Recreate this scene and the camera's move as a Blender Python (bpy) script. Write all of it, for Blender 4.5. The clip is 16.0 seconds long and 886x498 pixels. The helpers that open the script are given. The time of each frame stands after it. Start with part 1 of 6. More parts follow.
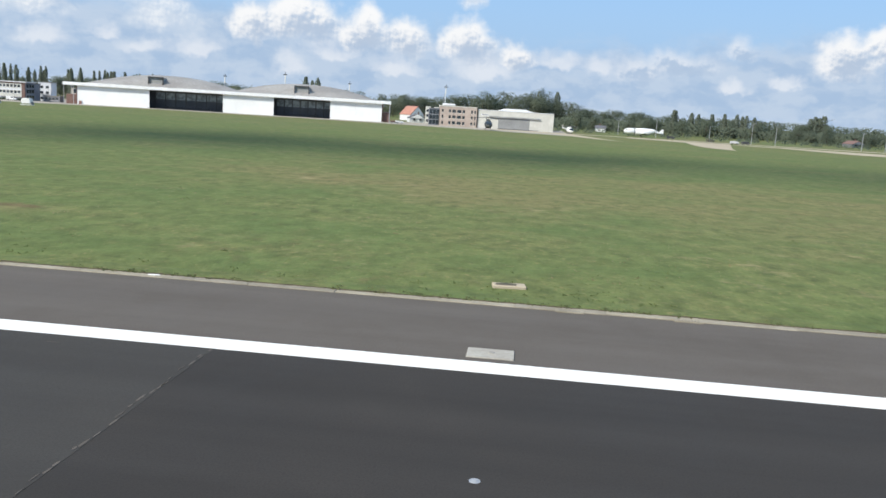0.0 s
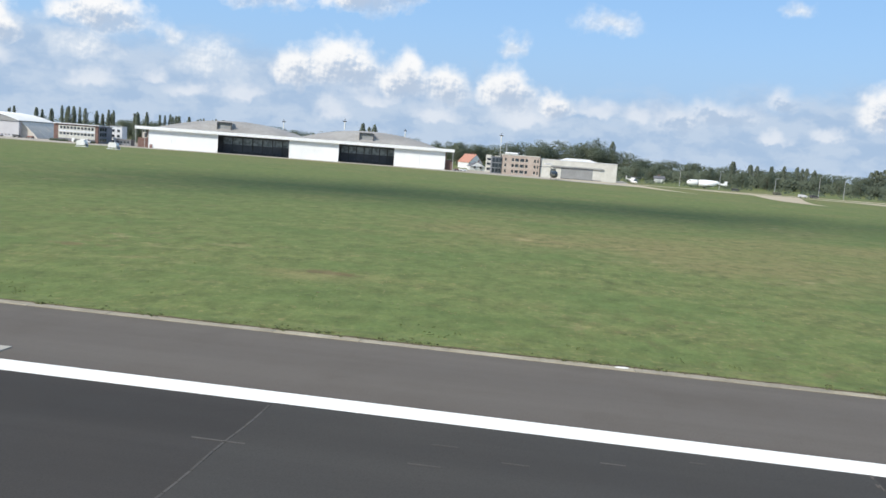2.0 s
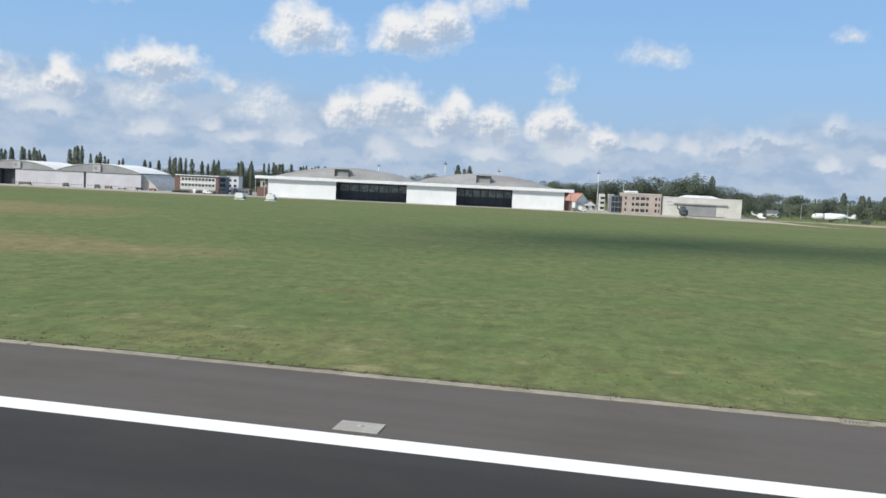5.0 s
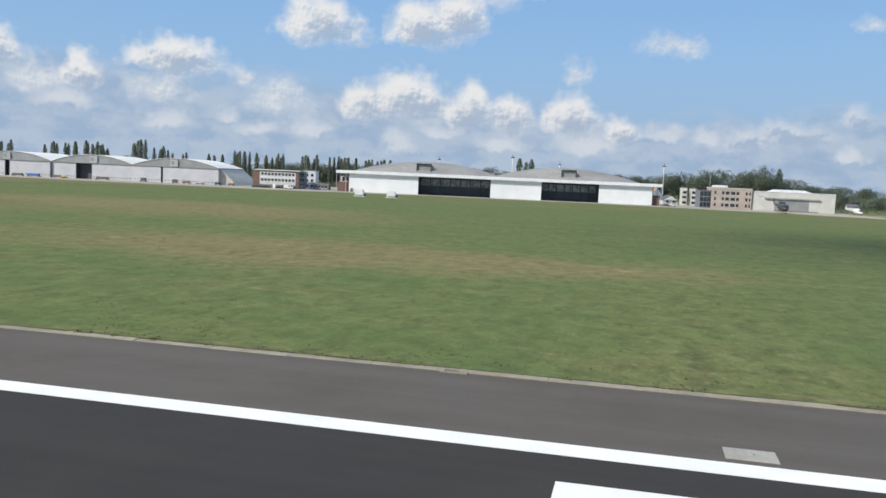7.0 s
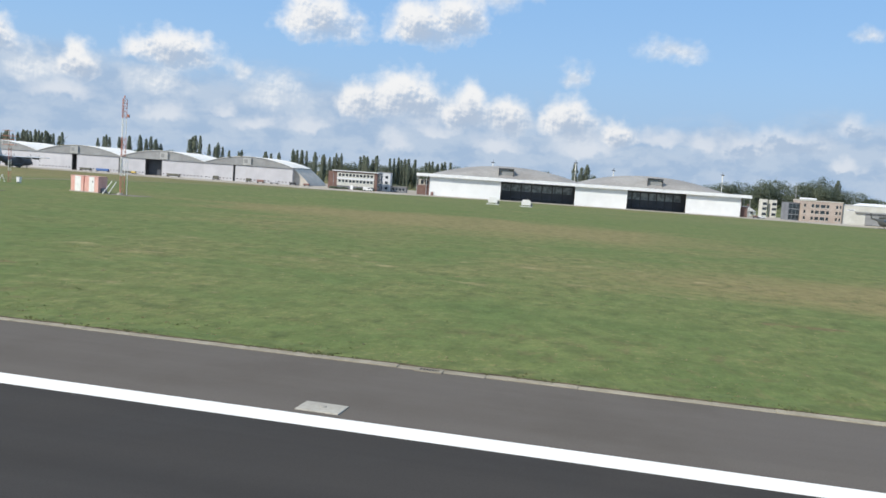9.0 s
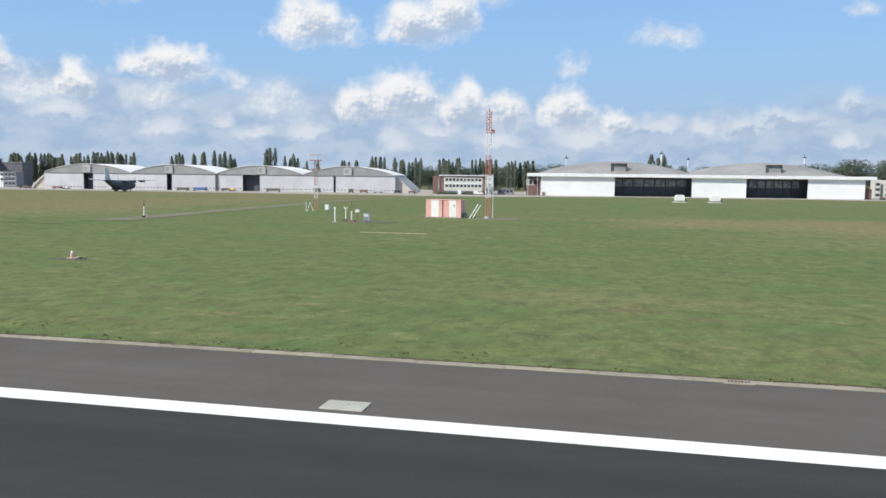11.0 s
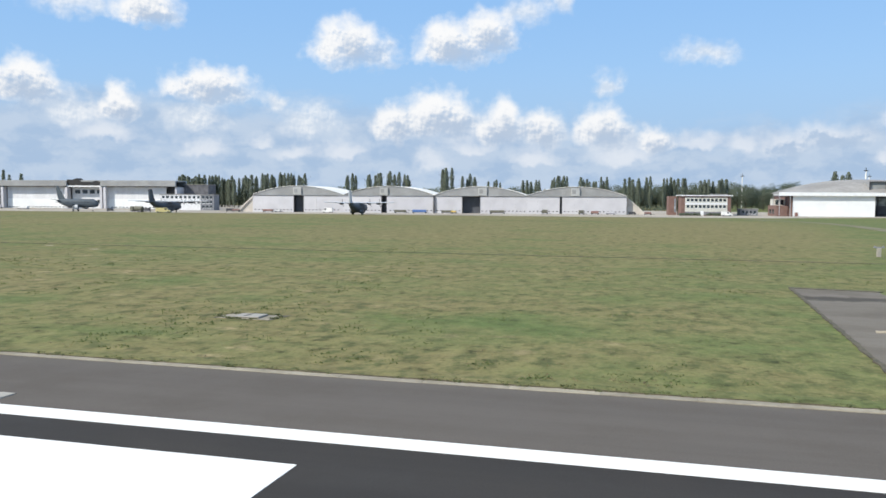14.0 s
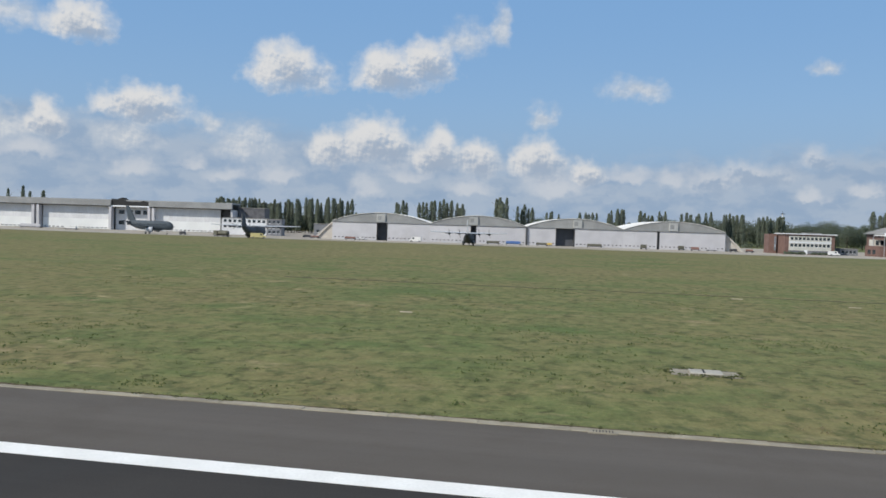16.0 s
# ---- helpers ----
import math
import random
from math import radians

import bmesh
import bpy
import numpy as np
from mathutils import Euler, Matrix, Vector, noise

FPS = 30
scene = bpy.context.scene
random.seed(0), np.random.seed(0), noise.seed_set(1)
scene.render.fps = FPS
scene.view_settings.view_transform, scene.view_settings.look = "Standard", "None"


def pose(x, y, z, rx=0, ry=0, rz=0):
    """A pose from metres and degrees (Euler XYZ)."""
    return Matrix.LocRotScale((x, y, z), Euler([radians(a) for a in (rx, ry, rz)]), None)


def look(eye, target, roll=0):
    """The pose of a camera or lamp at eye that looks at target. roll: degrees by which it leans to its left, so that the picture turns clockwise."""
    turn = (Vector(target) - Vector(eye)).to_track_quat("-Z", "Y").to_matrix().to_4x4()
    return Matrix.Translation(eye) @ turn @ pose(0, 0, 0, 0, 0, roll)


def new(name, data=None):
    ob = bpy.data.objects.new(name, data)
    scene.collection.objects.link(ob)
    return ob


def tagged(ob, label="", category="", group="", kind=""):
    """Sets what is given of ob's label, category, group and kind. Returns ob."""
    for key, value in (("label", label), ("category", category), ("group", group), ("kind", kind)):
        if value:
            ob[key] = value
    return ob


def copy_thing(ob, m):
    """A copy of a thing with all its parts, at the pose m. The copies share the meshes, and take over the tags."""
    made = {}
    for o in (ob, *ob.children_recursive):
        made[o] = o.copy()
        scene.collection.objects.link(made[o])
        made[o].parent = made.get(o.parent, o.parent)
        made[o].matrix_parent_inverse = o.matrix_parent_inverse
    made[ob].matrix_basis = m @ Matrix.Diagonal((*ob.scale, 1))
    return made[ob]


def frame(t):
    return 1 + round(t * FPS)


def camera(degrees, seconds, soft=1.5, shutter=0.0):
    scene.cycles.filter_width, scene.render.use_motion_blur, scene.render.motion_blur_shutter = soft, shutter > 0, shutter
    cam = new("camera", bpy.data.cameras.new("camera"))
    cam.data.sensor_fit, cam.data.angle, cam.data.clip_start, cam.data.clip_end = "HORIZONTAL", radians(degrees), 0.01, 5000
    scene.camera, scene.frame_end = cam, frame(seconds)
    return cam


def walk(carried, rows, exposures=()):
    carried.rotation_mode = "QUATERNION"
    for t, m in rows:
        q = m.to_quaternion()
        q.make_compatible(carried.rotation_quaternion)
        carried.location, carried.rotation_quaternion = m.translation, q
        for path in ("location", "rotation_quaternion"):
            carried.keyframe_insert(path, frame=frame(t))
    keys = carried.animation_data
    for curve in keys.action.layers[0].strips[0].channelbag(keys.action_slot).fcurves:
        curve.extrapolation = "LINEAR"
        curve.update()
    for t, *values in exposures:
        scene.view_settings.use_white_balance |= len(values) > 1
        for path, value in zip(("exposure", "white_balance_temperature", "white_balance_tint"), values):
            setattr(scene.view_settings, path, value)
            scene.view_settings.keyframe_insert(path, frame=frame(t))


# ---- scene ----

# ================= camera: carried along the runway, looking out to the side
CAMERA_ROWS = (  # seconds, x along and y across the runway, height, yaw, pitch, roll
    (0.0, 9.59, -0.102, 6.284, 5.42, -9.57, 3.51),
    (0.5, 6.75, -0.040, 6.333, 5.96, -9.20, 3.33),
    (1.0, 3.15, 0.031, 6.378, 6.67, -8.44, 3.41),
    (1.5, -0.70, 0.090, 6.428, 7.40, -7.60, 3.76),
    (2.0, -5.16, 0.169, 6.459, 8.09, -6.63, 4.32),
    (2.5, -10.04, 0.118, 6.427, 8.58, -5.79, 4.81),
    (3.0, -15.27, 0.150, 6.438, 9.25, -5.13, 4.98),
    (3.5, -21.32, 0.148, 6.442, 10.04, -4.69, 3.92),
    (4.0, -28.62, 0.216, 6.502, 10.82, -4.27, 3.26),
    (6.5, -72.99, 0.054, 6.402, 12.64, -4.64, 2.53),
    (7.0, -84.09, 0.060, 6.390, 12.86, -4.88, 2.57),
    (7.5, -95.57, 0.109, 6.401, 12.76, -4.93, 3.42),
    (8.0, -107.70, 0.133, 6.422, 12.50, -4.89, 4.34),
    (10.5, -177.11, 0.133, 6.361, 12.77, -4.96, 1.71),
    (11.0, -193.51, -0.014, 6.275, 12.87, -5.03, 0.66),
    (11.5, -210.11, 0.018, 6.326, 12.42, -5.09, -0.17),
    (12.0, -227.37, -0.013, 6.358, 12.58, -5.18, -1.36),
    (12.5, -244.78, -0.104, 6.329, 13.00, -5.14, -1.16),
    (13.0, -262.56, -0.103, 6.364, 15.59, -4.74, -1.15),
    (13.5, -280.81, -0.145, 6.344, 15.44, -4.21, -0.55),
    (14.0, -300.38, -0.088, 6.388, 15.41, -3.75, 0.28),
    (14.5, -320.97, -0.060, 6.391, 13.27, -3.31, 0.60),
    (15.0, -342.04, -0.044, 6.441, 12.78, -2.72, 0.77),
    (15.5, -363.27, -0.017, 6.444, 10.84, -2.28, 1.52),
    (16.0, -385.68, 0.007, 6.469, 10.90, -1.80, 1.79),
)


PLAN = 0.875  # the plan below is drawn in units of this many metres


def glance(x, y, z, yaw, pitch, roll):
    eye = Vector((x, y, z)) * PLAN
    a, b = radians(yaw), radians(pitch)
    return look(eye, eye + Vector((-math.sin(a) * math.cos(b), math.cos(a) * math.cos(b), math.sin(b))), roll)


cam = camera(55.92, 16.0, soft=1.6)
walk(cam, [(r[0], glance(*r[1:])) for r in CAMERA_ROWS], ((0.0, 0.08), (1.0, 0.11), (2.0, 0.09), (3.0, 0.02), (3.5, -0.06), (4.0, -0.02), (6.0, -0.17), (7.0, -0.18), (7.5, -0.04), (8.0, -0.02), (13.0, 0.02), (14.0, 0.08), (14.5, -0.19), (15.0, -0.29), (15.5, -0.36), (16.0, -0.38)))

# ================= light: afternoon sun from behind the camera's left, broken cloud
SUN_TO = Vector((-0.52, -0.56, 0.62)).normalized()
sun = new("sun", bpy.data.lights.new("sun", "SUN"))
sun.data.energy, sun.data.angle, sun.data.color = 5.0, radians(0.55), (1.0, 0.94, 0.85)
sun.rotation_euler = SUN_TO.to_track_quat("Z", "Y").to_euler()

CUMULUS = (  # azimuth from +y, elevation of the flat base, half width, height, in degrees
    (-21.7, 9.4, 2.7, 2.3), (-14.9, 9.5, 2.6, 2.0), (-12.4, 10.3, 1.9, 1.9),
    (-31.0, 6.6, 2.9, 1.7), (-18.6, 4.3, 1.5, 1.9),
    (-15.9, 4.6, 2.8, 2.4), (-11.5, 4.3, 1.7, 2.2), (-8.9, 4.0, 2.0, 1.6), (-4.6, 3.9, 1.8, 2.1), (-1.3, 3.2, 1.4, 1.2),
    (-36.6, 5.3, 1.3, 1.6), (-34.7, 11.2, 2.0, 1.7),
    (-42.0, 6.3, 2.5, 1.9), (19.2, 3.9, 2.0, 1.9), (21.4, 4.9, 1.5, 1.4))
WISPS = (  # thin clouds, likewise
    (-26.9, 5.9, .8, .8), (1.9, 9.0, 2.0, 1.0), (-4.4, 7.3, 1.1, 1.0), (-39.0, 5.0, 1.8, 1.1), (-31.7, 4.7, 2.1, 1.2), (-9.8, 12.0, 1.7, 1.4), (-7.4, 12.8, .8, 1.6), (-38.9, 11.7, 3.2, 1.1), (-24.4, 4.8, 2.0, 1.6),
    (13.4, 10.1, 1.0, .6))
HEAPS = (  # small clouds in the bank near the horizon, likewise
    (13.0, 4.5, 1.0, 1.1), (9.0, 3.4, 2.9, 1.1), (6.7, 2.8, 1.7, 1.3), (4.3, 3.2, 1.6, 1.0), (12.7, 2.2, .9, .6), (15.8, 2.8, 1.1, .5),
    (-3.5, 2.4, 2.3, 1.0), (-9.2, 2.4, 1.6, .9), (-16.2, 1.9, 1.2, 1.0), (-22.1, 2.7, 1.6, .9), (-27.7, 3.4, .9, .7), (-31.4, 2.7, 1.5, .8),
    (1.5, 3.4, 1.4, .8), (-37.3, 3.5, 2.3, 1.0), (-13.7, 3.1, 1.6, .8), (-25.4, 2.7, 1.6, .7))


class Tree:
    """Short spelling for shader nodes."""

    def __init__(self, tree):
        self.tree = tree
        tree.nodes.clear()

    def put(self, kind, op="", **inputs):
        n = self.tree.nodes.new(kind)
        if op:
            n.operation = op
        for k, v in inputs.items():
            key = int(k[1:]) if k[0] == "i" and k[1:].isdigit() else k.replace("_", " ")
            self.into(n.inputs[key], v)
        return n

    def into(self, sock, v):
        if isinstance(v, bpy.types.NodeSocket):
            self.tree.links.new(v, sock)
        elif isinstance(v, bpy.types.Node):
            self.tree.links.new(v.outputs[0], sock)
        else:
            sock.default_value = v

    def math(self, op, a, b=0.0, c=0.0):
        return self.put("ShaderNodeMath", op, i0=a, i1=b, i2=c).outputs[0]

    def vec(self, op, a, b=(0, 0, 0)):
        n = self.put("ShaderNodeVectorMath", op, i0=a, i1=b)
        return n.outputs["Value"] if op in ("LENGTH", "DOT_PRODUCT", "DISTANCE") else n.outputs[0]

    def noise(self, where, scale, detail=4.0, rough=0.55, out="Fac"):
        return self.put("ShaderNodeTexNoise", Vector=where, Scale=scale, Detail=detail, Roughness=rough).outputs[out]

    def span(self, v, a, b, c=0.0, d=1.0, smooth=True):
        n = self.put("ShaderNodeMapRange", i0=v, i1=a, i2=b, i3=c, i4=d)
        n.interpolation_type = "SMOOTHSTEP" if smooth else "LINEAR"
        return n.outputs[0]

    def mix(self, f, a, b, mode="MIX"):
        n = self.tree.nodes.new("ShaderNodeMix")
        n.data_type, n.blend_type = "RGBA", mode
        for key, v in ((0, f), (6, a), (7, b)):
            if isinstance(v, tuple) and len(v) == 3:
                v = (*v, 1.0)
            self.into(n.inputs[key], v)
        return n.outputs[2]


def make_sky():
    world = bpy.data.worlds.new("sky")
    scene.world = world
    world.use_nodes = True
    t = Tree(world.node_tree)
    way = t.put("ShaderNodeTexCoord").outputs["Generated"]
    xyz = t.put("ShaderNodeSeparateXYZ", Vector=way)
    az = t.math("DEGREES", t.math("ARCTAN2", xyz.outputs[0], xyz.outputs[1]))
    el = t.math("DEGREES", t.math("ARCSINE", xyz.outputs[2]))
    flat = t.put("ShaderNodeCombineXYZ", X=az, Y=el, Z=0.0).outputs[0]
    # billowing edges
    warp = t.vec("SUBTRACT", t.noise(flat, 0.42, 2, 0.5, "Color"), (0.5, 0.5, 0.5))
    curl = t.vec("SUBTRACT", t.noise(flat, 1.3, 2, 0.5, "Color"), (0.5, 0.5, 0.5))
    place = t.vec("ADD", t.vec("ADD", flat, t.vec("MULTIPLY", warp, (1.9, 1.2, 0.0))), t.vec("MULTIPLY", curl, (1.1, 0.9, 0.0)))
    frill = t.vec("SUBTRACT", t.noise(flat, 3.6, 3, 0.6, "Color"), (0.5, 0.5, 0.5))
    place = t.vec("ADD", place, t.vec("MULTIPLY", frill, (0.20, 0.18, 0.0)))
    billow = t.noise(flat, 0.75, 4, 0.52)

    def nearest(where, clouds, under=-2.6):
        """Distance in cloud sizes to the nearest of the flat-based domes."""
        d = None
        for a, e, w, h in clouds:
            v = t.put("ShaderNodeVectorMath", "MULTIPLY_ADD", i0=where, i1=(1 / w, 1 / h, 0.0), i2=(-a / w, -e / h, 0.0)).outputs[0]
            q = t.vec("LENGTH", t.vec("MAXIMUM", v, t.vec("MULTIPLY", v, (1.0, under, 0.0))))
            d = q if d is None else t.math("SMOOTH_MIN", d, q, 0.3)
        return d

    def shaded(clouds):
        """The part of each cloud that the sun, high on the left, does not reach."""
        return [(a + .22 * w, e - .08 * h, w * .95, h * .60) for a, e, w, h in clouds if h > 1.05]

    d = nearest(place, CUMULUS)
    lumps = t.math("MULTIPLY", t.math("SUBTRACT", t.noise(t.vec("ADD", flat, (-0.2, 0.4, 0.0)), 0.85, 3, 0.5), t.noise(flat, 0.85, 3, 0.5)), -1.1)
    lumps = t.math("ADD", lumps, t.math("MULTIPLY", t.math("SUBTRACT", t.noise(t.vec("ADD", flat, (-0.1, 0.16, 0.0)), 2.3, 3, 0.55), t.noise(flat, 2.3, 3, 0.55)), -1.0))
    lit = t.math("ADD", nearest(place, shaded(CUMULUS), -0.9), lumps)
    dense = t.math("ADD", t.math("SUBTRACT", 1.0, d), t.math("MULTIPLY", t.math("SUBTRACT", billow, 0.5), 0.95))
    soft = t.span(lit, 1.1, 0.20, 0.42, 1.35)
    mask = t.span(t.math("DIVIDE", dense, soft), -0.75, 0.95)
    thin = t.math("ADD", t.math("SUBTRACT", 1.0, nearest(place, WISPS, -1.5)), t.math("MULTIPLY", t.math("SUBTRACT", billow, 0.5), 1.5))
    thin = t.math("MULTIPLY", t.span(thin, -0.40, 0.90), 0.78)
    shine = t.span(lit, 0.16, 1.2)
    cloud = t.mix(t.math("MULTIPLY", shine, t.span(el, 2.5, 7.0, 0.85, 1.0)), (0.46, 0.55, 0.685), (0.93, 0.93, 0.93))
    # bank of hazy cloud towards the horizon, higher in the west, with soft heaps in it
    far_at = t.put("ShaderNodeCombineXYZ", X=t.math("MULTIPLY", az, 0.5), Y=el, Z=3.0).outputs[0]
    crest = t.math("ADD", t.span(az, -34.0, 2.0, 6.7, 4.6), t.span(az, 4.0, 18.0, 0.0, 1.2))
    rise = t.math("ADD", t.math("SUBTRACT", el, crest), t.math("MULTIPLY", t.math("SUBTRACT", t.noise(far_at, 0.5, 5, 0.62), 0.5), 4.2))
    bank = t.span(rise, 0.8, -1.9, 0.0, 0.80)
    puff = t.noise(t.vec("ADD", far_at, t.vec("MULTIPLY", curl, (0.7, 0.5, 0.0))), 0.85, 5, 0.55)
    bank_tone = t.mix(t.span(puff, 0.34, 0.62), (0.385, 0.505, 0.68), (0.53, 0.62, 0.745))
    fd = nearest(place, HEAPS)
    far_dense = t.math("ADD", t.math("SUBTRACT", 1.0, fd), t.math("MULTIPLY", t.math("SUBTRACT", billow, 0.5), 1.1))
    far_mask = t.span(far_dense, -0.45, 0.75)
    far_shine = t.math("ADD", nearest(place, shaded(HEAPS), -0.9), lumps)
    far_cloud = t.mix(t.span(far_shine, 0.35, 1.15), (0.42, 0.53, 0.69), (0.80, 0.83, 0.88))
    air = t.put("ShaderNodeTexSky")
    air.sky_type, air.sun_disc, air.sun_elevation = "NISHITA", False, math.asin(SUN_TO.z)
    air.sun_rotation = math.atan2(SUN_TO.x, SUN_TO.y) % (2 * math.pi)
    air.air_density, air.dust_density, air.ozone_density = 1.0, 0.7, 1.6
    blue = t.put("ShaderNodeVectorMath", "SCALE", i0=air.outputs[0], Scale=SKY_STRENGTH).outputs[0]
    blue = t.mix(0.82, blue, t.mix(t.span(el, 2.0, 16.0), (0.385, 0.62, 0.925), (0.285, 0.545, 0.945)))
    haze = t.mix(t.span(el, 9.0, 1.5, 0.0, 0.75), blue, (0.35, 0.51, 0.73))
    # broken cloud overhead, added above the view to whiten the skylight
    over = t.math("MULTIPLY", t.span(t.noise(way, 3.2, 5, 0.55), 0.44, 0.60), t.span(el, 18.0, 26.0))
    c = t.mix(bank, haze, bank_tone)
    c = t.mix(t.math("MULTIPLY", far_mask, 0.66), c, far_cloud)
    c = t.mix(thin, c, t.mix(t.span(lumps, -0.25, 0.3), (0.66, 0.73, 0.82), (0.88, 0.90, 0.92)))
    c = t.mix(t.math("MULTIPLY", mask, 0.97), c, cloud)
    c = t.mix(t.math("MULTIPLY", over, 0.9), c, (0.80, 0.82, 0.85))
    below = t.span(el, -0.5, -3.0)
    c = t.mix(below, c, (0.10, 0.13, 0.07))
    t.put("ShaderNodeOutputWorld", Surface=t.put("ShaderNodeBackground", Color=c, Strength=1.0))


SKY_STRENGTH = 0.09
make_sky()

# ================= materials


def surface(name, base, other, scale, rough=0.8, fine=0.0, bump=0.0, metal=0.0, per_object=0.0, spread=(0.35, 0.65), world=True, stretch=(1, 1, 1), spec=0.5):
    """A matt or glossy surface whose colour wanders between two tones at a coarse and a fine scale."""
    m = bpy.data.materials.new(name)
    m.use_nodes = True
    t = Tree(m.node_tree)
    where = t.put("ShaderNodeNewGeometry").outputs["Position"] if world else t.put("ShaderNodeTexCoord").outputs["Object"]
    if stretch != (1, 1, 1):
        where = t.vec("MULTIPLY", where, stretch)
    n1 = t.noise(where, scale, 4)
    n2 = t.noise(where, fine or scale * 9, 3)
    c = t.mix(t.span(n1, *spread), base, other)
    c = t.mix(t.span(n2, 0.3, 0.75, 0.0, 0.35), c, tuple(v * 0.72 for v in base))
    if per_object:
        r = t.put("ShaderNodeObjectInfo").outputs["Random"]
        c = t.mix(1.0, c, t.put("ShaderNodeCombineColor", Red=t.span(r, 0, 1, 1 - per_object, 1 + per_object, False), Green=t.span(r, 0, 1, 1 - per_object, 1 + per_object, False),
                                Blue=t.span(r, 0, 1, 1 - per_object * 0.9, 1 + per_object * 0.9, False)).outputs[0], "MULTIPLY")
    p = t.put("ShaderNodeBsdfPrincipled", Base_Color=c, Roughness=t.span(n2, 0.2, 0.8, rough * 0.88, min(1.0, rough * 1.08)), Metallic=metal)
    p.inputs["Specular IOR Level"].default_value = spec
    if bump:
        b = t.put("ShaderNodeBump", Height=n2, Strength=bump, Distance=0.02)
        t.into(p.inputs["Normal"], b.outputs[0])
    t.put("ShaderNodeOutputMaterial", Surface=p)
    return m


def glass(name, tint):
    m = bpy.data.materials.new(name)
    m.use_nodes = True
    t = Tree(m.node_tree)
    n = t.noise(t.put("ShaderNodeNewGeometry").outputs["Position"], 0.6, 2)
    p = t.put("ShaderNodeBsdfPrincipled", Base_Color=t.mix(t.span(n, .35, .65), tint, tuple(v * 0.5 for v in tint)), Roughness=0.08)
    p.inputs["Specular IOR Level"].default_value = 0.6
    t.put("ShaderNodeOutputMaterial", Surface=p)
    return m


def grass_material():
    m = bpy.data.materials.new("grass")
    m.use_nodes = True
    t = Tree(m.node_tree)
    where = t.put("ShaderNodeNewGeometry").outputs["Position"]
    xyz = t.put("ShaderNodeSeparateXYZ", Vector=where)
    x, y = xyz.outputs[0], xyz.outputs[1]
    along = t.vec("MULTIPLY", where, (0.75, 1.0, 1.0))
    deep = t.vec("MULTIPLY", where, (1.0, 0.68, 1.0))
    broad = t.noise(along, 0.030, 5, 0.6)
    patch = t.noise(along, 0.16, 5, 0.6)
    tuft = t.noise(deep, 1.1, 5, 0.65)
    blade = t.noise(deep, 7.0, 3, 0.6)
    streak = t.noise(t.vec("MULTIPLY", where, (0.02, 0.9, 1.0)), 1.0, 4, 0.6)
    # drier towards the far end of the strip, lusher beside the paved stand
    dry = t.math("ADD", t.span(t.math("ADD", x, t.math("MULTIPLY", t.math("SUBTRACT", broad, 0.5), 90.0)), -222.0, -290.0, 0.0, 0.36), t.span(y, 130.0, 300.0, 0.0, 0.12))
    dry = t.math("ADD", dry, t.math("MULTIPLY", t.math("SUBTRACT", streak, 0.5), 0.30))
    dry = t.math("ADD", dry, t.math("MULTIPLY", t.math("SUBTRACT", broad, 0.5), 0.95))
    dry = t.math("ADD", dry, t.math("MULTIPLY", t.math("SUBTRACT", patch, 0.5), t.span(x, -222.0, -280.0, 0.65, 1.25)))
    # belts of parched and of lush grass
    edge = t.math("MULTIPLY", t.math("SUBTRACT", t.noise(along, 0.10, 5, 0.65), 0.5), 1.2)
    for px, py, rx, ry, much in BELTS:
        off = t.vec("LENGTH", t.vec("MULTIPLY", t.vec("SUBTRACT", where, (px * PLAN, py * PLAN, 0.0)), (1 / (rx * PLAN), 1 / (ry * PLAN), 0.0)))
        dry = t.math("ADD", dry, t.span(t.math("ADD", off, edge), 1.6, 0.2, 0.0, much))
    green = t.mix(t.span(patch, 0.3, 0.7), GRASS_LUSH, GRASS_GREEN)
    c = t.mix(t.span(dry, -0.05, 0.55, 0.0, 0.95), green, GRASS_DRY)
    c = t.mix(t.span(t.math("ADD", t.math("MULTIPLY", tuft, 0.7), t.math("MULTIPLY", patch, 0.4)), 0.52, 0.74, 0.0, 0.68), c, GRASS_DARK)
    blot = t.noise(deep, 0.75, 5, 0.68)
    c = t.mix(t.span(blot, 0.56, 0.74, 0.0, 0.45), c, GRASS_DARK)
    c = t.mix(t.span(blot, 0.46, 0.30, 0.0, 0.28), c, GRASS_DRY)
    c = t.mix(t.span(blade, 0.38, 0.72, 0.0, 0.26), c, GRASS_DARK)
    straw = t.math("MULTIPLY", t.span(t.noise(along, 0.42, 5, 0.65), 0.57, 0.74), t.math("ADD", t.span(broad, 0.46, 0.58), t.span(x, -240.0, -300.0, 0.0, 0.7)))
    c = t.mix(t.math("MULTIPLY", straw, 0.62), c, GRASS_STRAW)
    speck = t.span(t.noise(deep, 2.6, 3, 0.6), 0.64, 0.72, 0.0, 0.55)
    c = t.mix(speck, c, (0.060, 0.066, 0.030))
    fleck = t.math("MULTIPLY", t.span(t.noise(deep, 3.4, 3, 0.6), 0.57, 0.70), t.span(patch, 0.36, 0.60, 0.12, 0.6))
    c = t.mix(fleck, c, GRASS_DRY)
    # worn brownish mottling in loose groups
    worn = t.math("MULTIPLY", t.span(t.noise(along, 0.06, 3, 0.5), 0.50, 0.60), t.span(t.noise(deep, 1.0, 5, 0.7), 0.52, 0.66))
    c = t.mix(t.math("MULTIPLY", worn, 0.55), c, (0.145, 0.122, 0.060))
    crumbs = t.noise(deep, 0.9, 5, 0.7)
